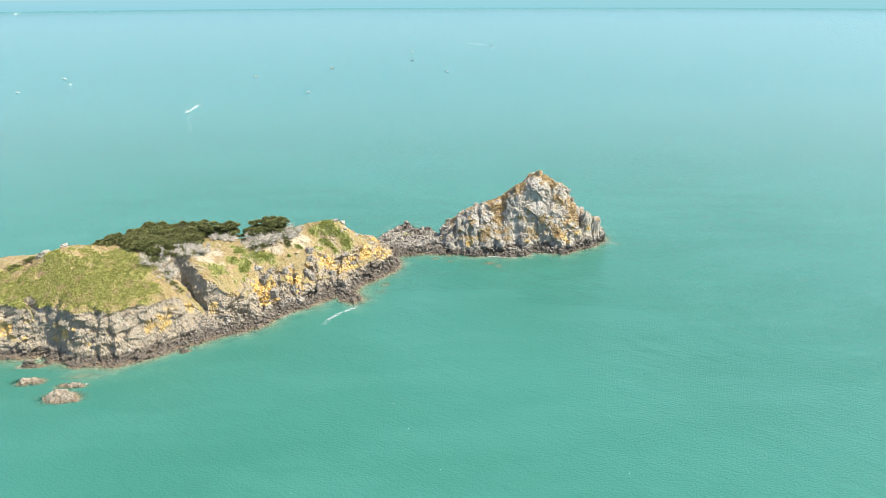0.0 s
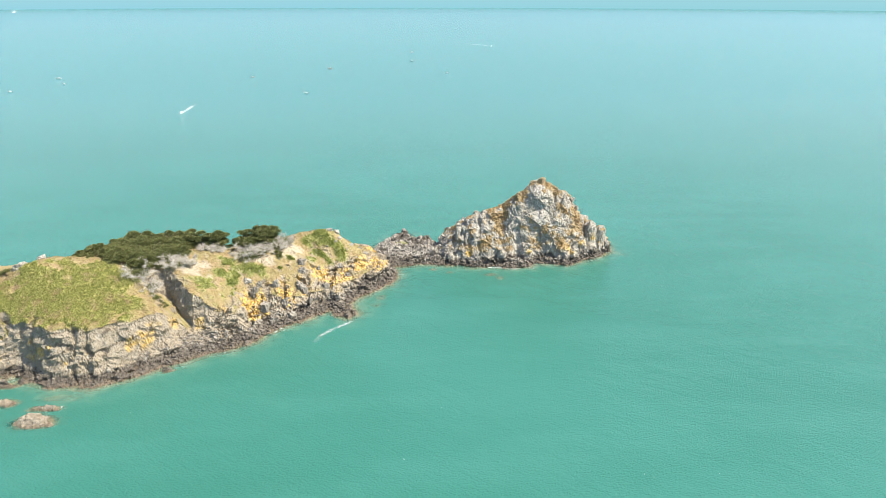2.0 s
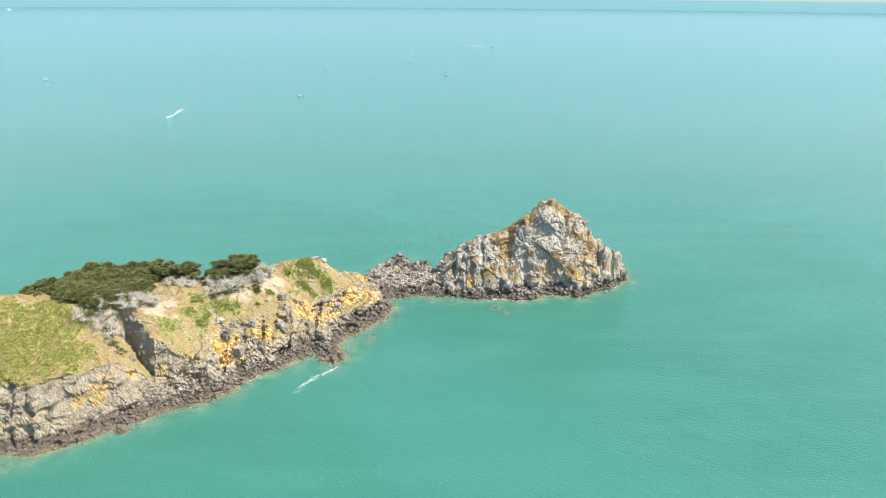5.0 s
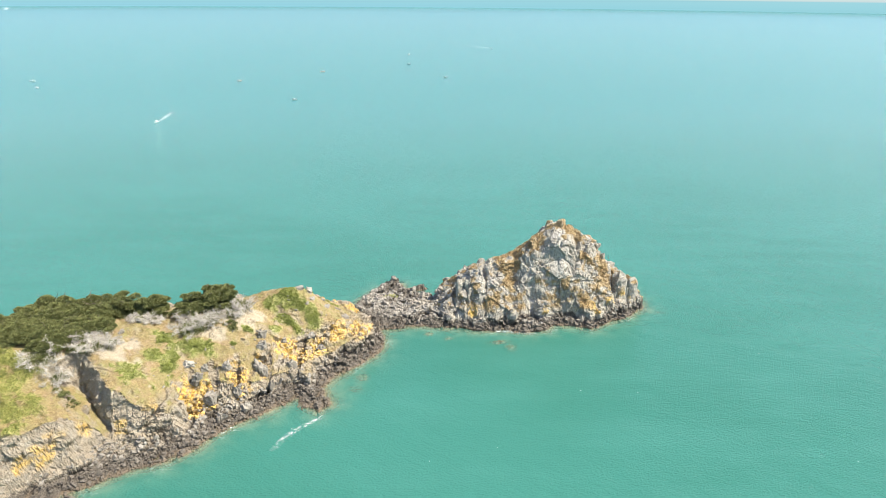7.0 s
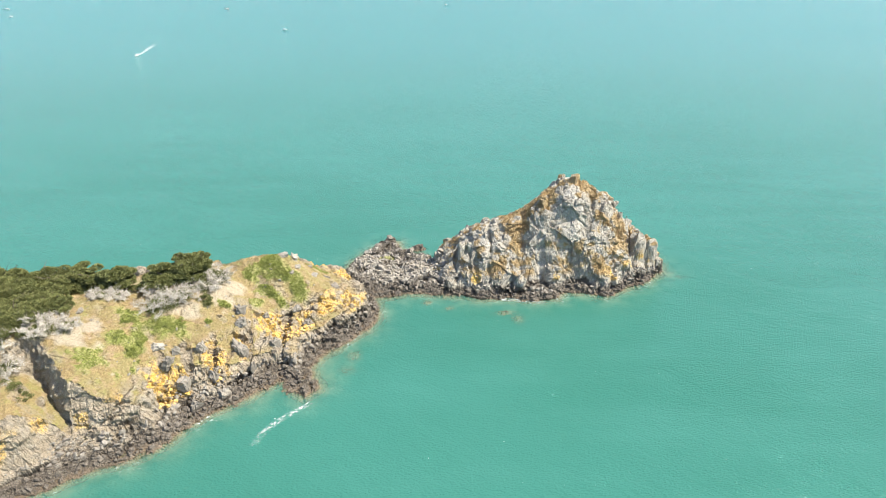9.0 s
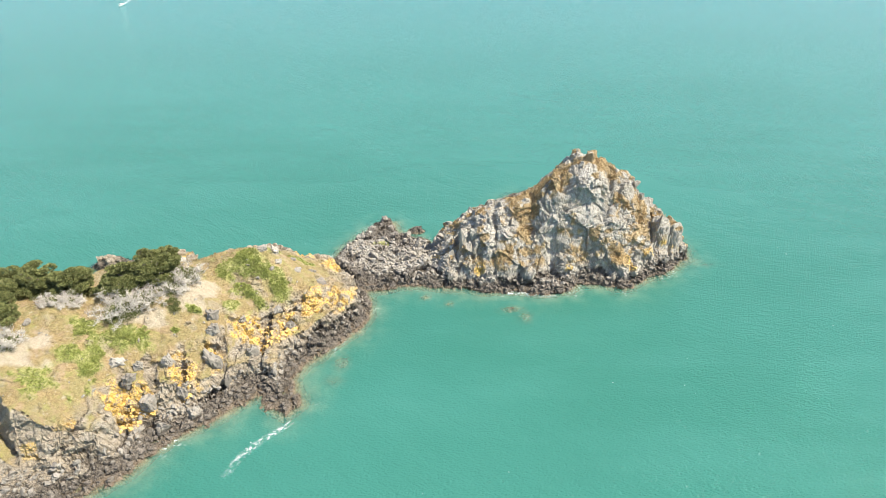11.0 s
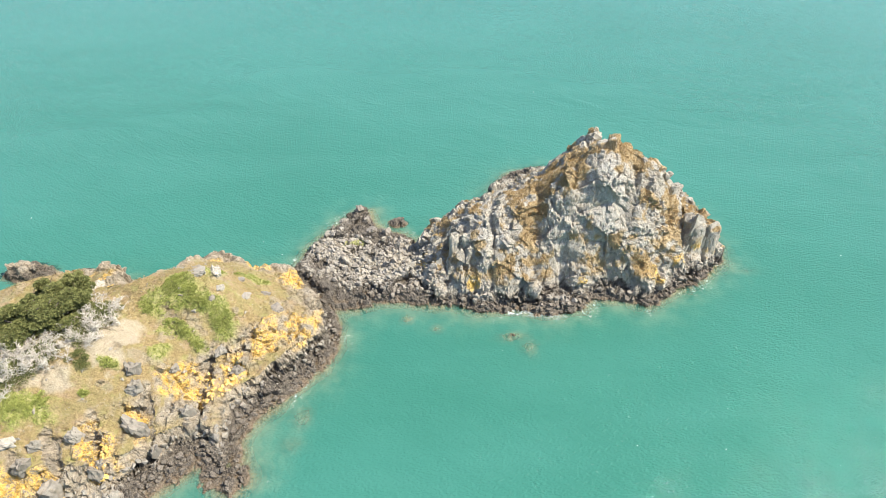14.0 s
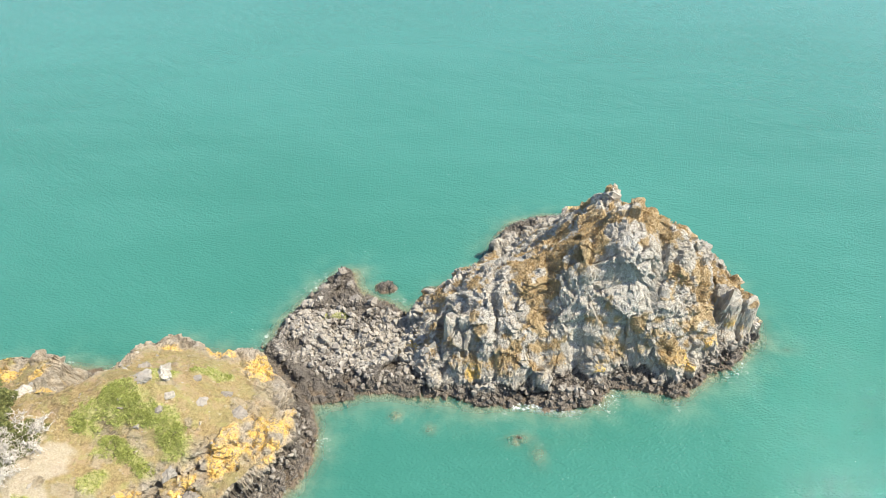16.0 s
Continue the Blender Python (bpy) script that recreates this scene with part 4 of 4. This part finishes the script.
for k, (x, y, rx, ry, h, dark) in enumerate([(-47.5, 189.6, 2.0, 1.5, 1.5, 1), (-75.3, 164, 2.2, 1.8, 1.8, 1), (-115.5, 165, 2.0, 1.4, 1.2, 1), (-112.6, 168, 1.8, 1.2, 1.3, 1), (-100, 176, 2.0, 1.5, 1.6, 1),
                                             (-47.6, 199.4, 2.2, 1.6, 1.4, 1), (-52.4, 194.6, 2.0, 1.4, 1.6, 1), (-119, 163, 1.6, 1.2, 1.2, 1), (-91, 172.5, 1.4, 1.0, 1.0, 1), (-97, 173.5, 1.2, 0.9, 0.8, 1),
                                             (-38.0, 204.8, 1.9, 1.5, 0.9, 0), (-35.8, 203.4, 1.7, 1.3, 0.8, 0), (-33.4, 202.6, 1.5, 1.1, 0.7, 0), (-37.6, 199.6, 1.5, 1.0, 1.3, 0), (-35.8, 198.2, 1.2, 0.9, 1.1, 0), (-33.6, 197.0, 1.0, 0.8, 0.8, 0), (-30.2, 201.2, 1.6, 1.6, 0.5, 0),
                                             (-41.3, 201.0, 1.1, 0.9, 0.8, 0), (-44.2, 190.0, 0.8, 0.7, 0.7, 0), (-58.4, 174.8, 1.1, 1.8, 1.0, 0), (-58.0, 178.0, 1.0, 1.4, 0.8, 0), (-54.6, 182.2, 2.2, 1.4, 0.9, 0), (-52.0, 183.6, 1.4, 1.0, 0.8, 0), (-61.4, 181.2, 1.6, 1.1, 0.6, 0), (-62.0, 177.0, 1.1, 1.2, 0.6, 0), (-32.8, 209.8, 0.9, 0.7, 0.5, 0), (-46.8, 185.4, 0.7, 0.7, 0.6, 0)]):
    shrub(x, y, rx, ry, h if dark else 0.6 * h, CYPRESS if dark else SHRUB, DARK if dark else FRESH, 360 + k, "dark_bush" if dark else "green_shrub")


# ---- grass and bracken ----
def tuft_field(name, label, mat, places, size, blades, category, slim=0.38):
    r = np.random.default_rng(len(places))
    z = ground_at(places[:, 0], places[:, 1])[0]
    c = np.repeat(np.column_stack([places, z]), blades, 0)
    c[:, :2] += r.normal(size=(len(c), 2)) * size * 0.35
    lean = r.normal(size=(len(c), 3)) * 0.5 + [0, 0, 0.9]
    co, f = sprays(c, lean, size, r, slim)
    return tagged(new(name, raw_mesh(name, co, f, mat)), label, category, kind="stuff")


def masked(count, mask, box):
    def test(x, y, z, s, di, ds):
        j, i = cell(x, y)
        return mask[j, i] > rng.uniform(0.2, 1.0, len(x))
    return sample(count, test, box)


tuft_field("dry_grass", "straw-coloured dry summer grass in uneven tufts", GRASS, masked(13000, (1 - ROCK) * isle * (1 - BRK) * (1 - GRN) * (1 - SND) * (GZ > 4), (-120, 140, -14, 222)), 0.3, 4, "grass", 0.13)
tuft_field("bracken", "green and yellowing bracken covering the slope", FERN, masked(17000, BRK, (-130, 138, -72, 180)), 0.34, 5, "bracken", 0.28)
tuft_field("green_growth", "fresh green low growth in patches among dry grass", SHRUB, masked(5000, GRN * (GZ > 4), (-70, 165, -20, 215)), 0.24, 5, "plants")
tuft_field("ledge_grass", "rusty dry grass tufts on the ledges of the stack", LEDGE_GRASS, masked(9000, LEDGE, (3, 212, 70, 260)), 0.26, 5, "grass", 0.15)


# ---- boats ----
def hull_mesh(length, beam, high, mat):
    rows = []
    for t in np.linspace(0, 1, 9):
        w = beam / 2 * (1 - max(t - 0.45, 0) ** 2 / 0.3025) ** 0.8 if t < 1 else 0.02
        sheer = high * (1 + 0.35 * t * t)
        for s, zz in ((-1, sheer), (-0.82, high * 0.25), (0, -0.25), (0.82, high * 0.25), (1, sheer)):
            rows.append(((t - 0.5) * length, s * w, zz))
    f = [(r * 5 + k, r * 5 + k + 1, (r + 1) * 5 + k + 1, (r + 1) * 5 + k) for r in range(8) for k in range(4)]
    deck = [(r * 5 + 4, r * 5, (r + 1) * 5, (r + 1) * 5 + 4) for r in range(8)]
    return raw_mesh("hull", rows, f + deck + [(0, 1, 3, 4)], mat)


def block(sx, sy, sz, bev, mat, name):
    bm = bmesh.new()
    bmesh.ops.create_cube(bm, size=1, matrix=Matrix.Translation((0, 0, sz / 2)) @ Matrix.Diagonal((sx, sy, sz, 1)))
    for v in bm.verts:
        if v.co.z > sz * 0.5:
            v.co.x *= 0.78
            v.co.y *= 0.85
    bmesh.ops.bevel(bm, geom=bm.edges[:], offset=bev, segments=2, affect="EDGES")
    return bm_mesh(name, bm, mat)


def motor_boat(x, y, heading, length, hull_mat, label):
    ob = tagged(new("motor_boat"), label, "boat", "boats out at sea")
    ob.matrix_basis = pose(x, y, 0, 0, 0, heading)
    length *= 0.72
    beam = length * 0.34
    part("hull", hull_mesh(length, beam, 0.6, hull_mat), ob)
    cabin = part("cabin", block(length * 0.34, beam * 0.72, 0.75, 0.06, WHITE, "cabin"), ob, m=pose(length * 0.06, 0, 0.58))
    part("windscreen", block(length * 0.10, beam * 0.66, 0.4, 0.04, GLASS, "windscreen"), cabin, "dark glass", m=pose(length * 0.175, 0, 0.04))
    part("outboard_motor", block(0.45, 0.35, 0.7, 0.08, NAVY, "outboard_motor"), ob, m=pose(-length * 0.53, 0, 0.2))
    return ob


def foam_trail(name, pts, w0, w1, label, strength=1.0):
    """A strip of foam on the water along points, widening."""
    rows, thick, n = [], [], len(pts)
    for i, (x, y) in enumerate(pts):
        a, b = pts[max(i - 1, 0)], pts[min(i + 1, n - 1)]
        dx, dy = b[0] - a[0], b[1] - a[1]
        ll = math.hypot(dx, dy)
        w = w0 + (w1 - w0) * i / (n - 1)
        for s in (-1, -0.5, 0, 0.5, 1):
            rows.append((x - dy / ll * w * s, y + dx / ll * w * s, 0.06))
            thick.append(strength * (1 - abs(s)) ** 0.5 * (1 - (i / (n - 1)) ** 2 * 0.85))
    f = [(r * 5 + k, r * 5 + k + 1, (r + 1) * 5 + k + 1, (r + 1) * 5 + k) for r in range(n - 1) for k in range(4)]
    me = raw_mesh(name, rows, f, FOAM)
    add_float(me, "thick", thick)
    return tagged(new(name, me), label, "foam", kind="stuff")


def line(a, b, n=24, wob=0.0):
    return [(a[0] + (b[0] - a[0]) * t + wob * math.sin(5 * t + 1), a[1] + (b[1] - a[1]) * t + wob * math.sin(4 * t)) for t in np.linspace(0, 1, n)]


WHITE_BOAT = "small white motor boat drifting on calm sea"
SPEED = "white motor boat under way with a foaming wake"
motor_boat(-203, 528, 260, 7.5, WHITE, SPEED)
foam_trail("boat_wake", line((-203.2, 531), (-206.5, 574), 24, 0.4), 1.2, 4.6, "white foaming wake trailing behind a motor boat", 1.3)
for x, y, a, l, mat, lab in [(-122, 638, 170, 6.5, WHITE, WHITE_BOAT), (-130, 858, 0, 8, REDDISH, "small boat with a faded red hull at anchor"), (-207, 766, 10, 6, REDDISH, "small boat with a faded red hull at anchor"),
                             (-425, 755, 5, 8.5, WHITE, WHITE_BOAT), (-392, 705, 170, 5.5, WHITE, WHITE_BOAT), (-414, 647, 175, 6.5, WHITE, WHITE_BOAT), (-30, 1108, 15, 5, REDDISH, "small boat with a faded red hull at anchor"),
                             (-26, 953, 0, 6.5, NAVY, "small dark-hulled boat at anchor"), (21, 807, 160, 6.5, WHITE, WHITE_BOAT)]:
    motor_boat(x, y, a, l, mat, lab)
motor_boat(116, 1238, 300, 8, WHITE, SPEED)
foam_trail("boat_wake", line((112, 1245), (50, 1345), 24, 1.0), 2.0, 4.5, "long white wake trailing behind a motor boat", 1.4)
foam_trail("boat_wake", line((-2100, 3420), (-2440, 4010), 24, 5), 14, 20, "long white wake far out at sea", 1.0)
foam_trail("foam_streak", line((-24.6, 173.6), (-33.0, 162.0), 30, 0.9), 0.6, 1.1, "thin streak of foam drifting from the shore rocks", 0.95)

foam_trail("surf", line((19.5, 212.4), (31.5, 210.8), 24, 0.4), 1.0, 1.3, "broken white surf washing the foot of the stack", 0.85)

# ---- marker pole on the stack ----
pole = tagged(new("marker_pole"), "thin rusty marker pole standing on the sea stack", "pole")
pz = float(ground_at(56.5, 232.0)[0])
pole.location = (56.5, 232.0, pz - 0.2)
part("shaft", raw_mesh("shaft", *rods([(0, 0, 0, 0.1, 0, 2.4, 0.05, 0.04)]), STEEL), pole)
part("topmark", block(0.25, 0.25, 0.25, 0.03, STEEL, "topmark"), pole, m=pose(0.1, 0, 2.35))

# ---- crags, slabs and loose stones ----
def crag(x, y, wide, tall, tone, base=None, cuts=3, deep=0.22, owner=None):
    """A rugged block of bedrock standing out of the ground."""
    r = np.random.default_rng(int(abs(x * 37 + y * 5)))
    b = stone_shape(int(abs(x * 31 + y * 7)), 17, (1, 1, 1))
    rough_stone(b, int(abs(x * 13)), cuts, deep)
    z = float(ground_at(x, y)[0]) + 0.15 * tall if base is None else base
    m = pose(x, y, z, r.uniform(-6, 16), r.uniform(-8, 8), r.uniform(0, 60)) @ Matrix.Diagonal((wide, wide * r.uniform(0.65, 0.95), tall, 1))
    part("crag", bm_mesh("crag", b, tone), owner or ISLAND, m=m)


for x, y, wide, tall in [(-40.2, 183.4, 2.0, 3.4), (-41.0, 190.0, 1.2, 1.8), (-40.4, 187.8, 1.4, 1.5), (-47, 180, 1.2, 1.8), (-49.6, 174.2, 1.7, 2.3), (-52.4, 175.6, 1.3, 1.9), (-44.4, 177.0, 1.2, 1.8), (-46.4, 171.4, 1.6, 2.2), (-41.8, 174.6, 1.5, 2.0),
                         (-37.4, 181.2, 1.1, 2.0), (-27.6, 195.0, 1.2, 1.5), (-30.6, 197.0, 1.1, 1.4), (-45.2, 215.2, 1.3, 2.6), (-44, 178.5, 1.1, 1.6), (-51.5, 178, 1.0, 1.3), (-33.5, 186.5, 1.2, 1.6), (-36.5, 192.4, 1.0, 1.2)]:
    crag(x, y, wide, tall, STONE_LOW, None, 4, 0.3)
for x, y, wide, tall in [(-54.9, 177.6, 1.5, 0.9), (-34.6, 207.2, 1.4, 0.8), (-32.7, 208.8, 1.3, 1.0), (-33.6, 211, 1.2, 0.7), (-31.2, 205.8, 1.0, 0.6), (-27.6, 206.4, 1.0, 0.6), (-32, 203.6, 0.7, 0.5), (-111.5, 165.6, 2.0, 1.4),
                         (-106.8, 168.2, 1.3, 0.8), (-22.6, 206.8, 1.3, 0.7), (-48.2, 211.0, 1.8, 1.2), (-53.6, 206.6, 2.0, 0.9), (-57.5, 205.6, 1.6, 0.8), (-70.5, 181, 0.9, 0.8), (-25.2, 209.6, 1.0, 0.5), (-29.4, 210.8, 0.9, 0.5), (-36.8, 211.4, 1.1, 0.6)]:
    crag(x, y, wide, tall, STONE_PALE, None, 4, 0.3)
for x, y, base, wide, tall in [(59.2, 227.4, 7.6, 2.4, 5.0), (63.2, 227.2, 6.2, 2.1, 4.6), (61.6, 226.4, 4.5, 1.1, 3.4), (65.4, 226.8, 2.4, 1.5, 2.4), (57.6, 225.2, 4.0, 1.1, 2.8), (9.6, 222.2, 8.0, 1.2, 4.8), (12.4, 222.6, 8.8, 1.3, 4.6),
                               (6.6, 221.4, 4.4, 1.0, 2.6), (40.0, 243.4, 20.6, 2.2, 2.6), (37.8, 243.6, 18.8, 1.8, 2.0), (52.6, 231.2, 18.6, 1.2, 2.0), (54.2, 231.0, 15.6, 1.0, 1.6)]:
    crag(x, y, wide, tall, STONE_CLIFF, base, 4, 0.17, STACK)
for x, y, wide, tall in [(-11.2, 243.0, 1.0, 1.2), (-9.5, 240.4, 1.4, 0.9), (-14.4, 239.0, 1.5, 0.9), (-17.5, 235.2, 1.3, 0.8), (-8.0, 235.5, 1.5, 0.9), (-4.5, 234.2, 1.2, 0.8)]:
    crag(x, y, wide, tall, STONE_LOW, owner=ISTHMUS)

loose = sample(230, lambda x, y, z, s, di, ds: (z > 8) & (s < 1.1) & (ds < 0) & (patch(x, y, BRACKEN) < 0.3) & (x > -68), (-70, 158, -14, 222))
scatter(ISLAND, "turf_stone", STONE_PALE, loose, 0.12 + 0.5 * rng.uniform(size=len(loose)) ** 4, "pale stones in turf", 230)
shore = sample(3200, lambda x, y, z, s, di, ds: (di > 0.2) & (di < 8.5) & (z < 3.6) & (y < 212) & (ds < 0) & ((x > -72) | (rng.uniform(size=len(x)) < 0.25)), (-116, 138, -12, 212))
scatter(ISLAND, "boulder", STONE_LOW, shore, 0.12 + 0.72 * rng.uniform(size=len(shore)) ** 5, "dark tumbled shore rocks")
scree = sample(150, lambda x, y, z, s, di, ds: (z > 2.4) & (z < 6.2) & (patch(x, y, [(-33, 192, 4, 2.6), (-36.5, 188.5, 2.5, 2.5), (-29, 194.5, 2.4, 2), (-44.6, 179, 2.4, 2.2), (-52.5, 171.6, 2.4, 2)]) > 0.4), (-60, 160, -12, 212))
scatter(ISLAND, "lichened_stone", STONE_LICHEN, scree, 0.2 + 0.5 * rng.uniform(size=len(scree)) ** 2.2, "orange lichened scree", 200)
causeway = sample(4200, lambda x, y, z, s, di, ds: (ds > 0.3) & (z > 0) & (z < 5.5) & ((x + y) > 205) & (rng.uniform(size=len(x)) < 0.06 + smooth(233, 228, y + 0.25 * x) * smooth(216, 219, y)), (-24, 213, 8, 246))
scatter(ISTHMUS, "boulder", STONE, causeway, 0.09 + 0.75 * rng.uniform(size=len(causeway)) ** 8, "grey tumbled boulders of the isthmus")
foot = sample(500, lambda x, y, z, s, di, ds: (ds > 0) & (ds < 3.2) & (z < 3.0) & (y < 232), (6, 210, 70, 232))
scatter(STACK, "boulder", STONE_LOW, foot, 0.2 + 0.7 * rng.uniform(size=len(foot)) ** 3, "dark rocks at the foot of the stack", 200)
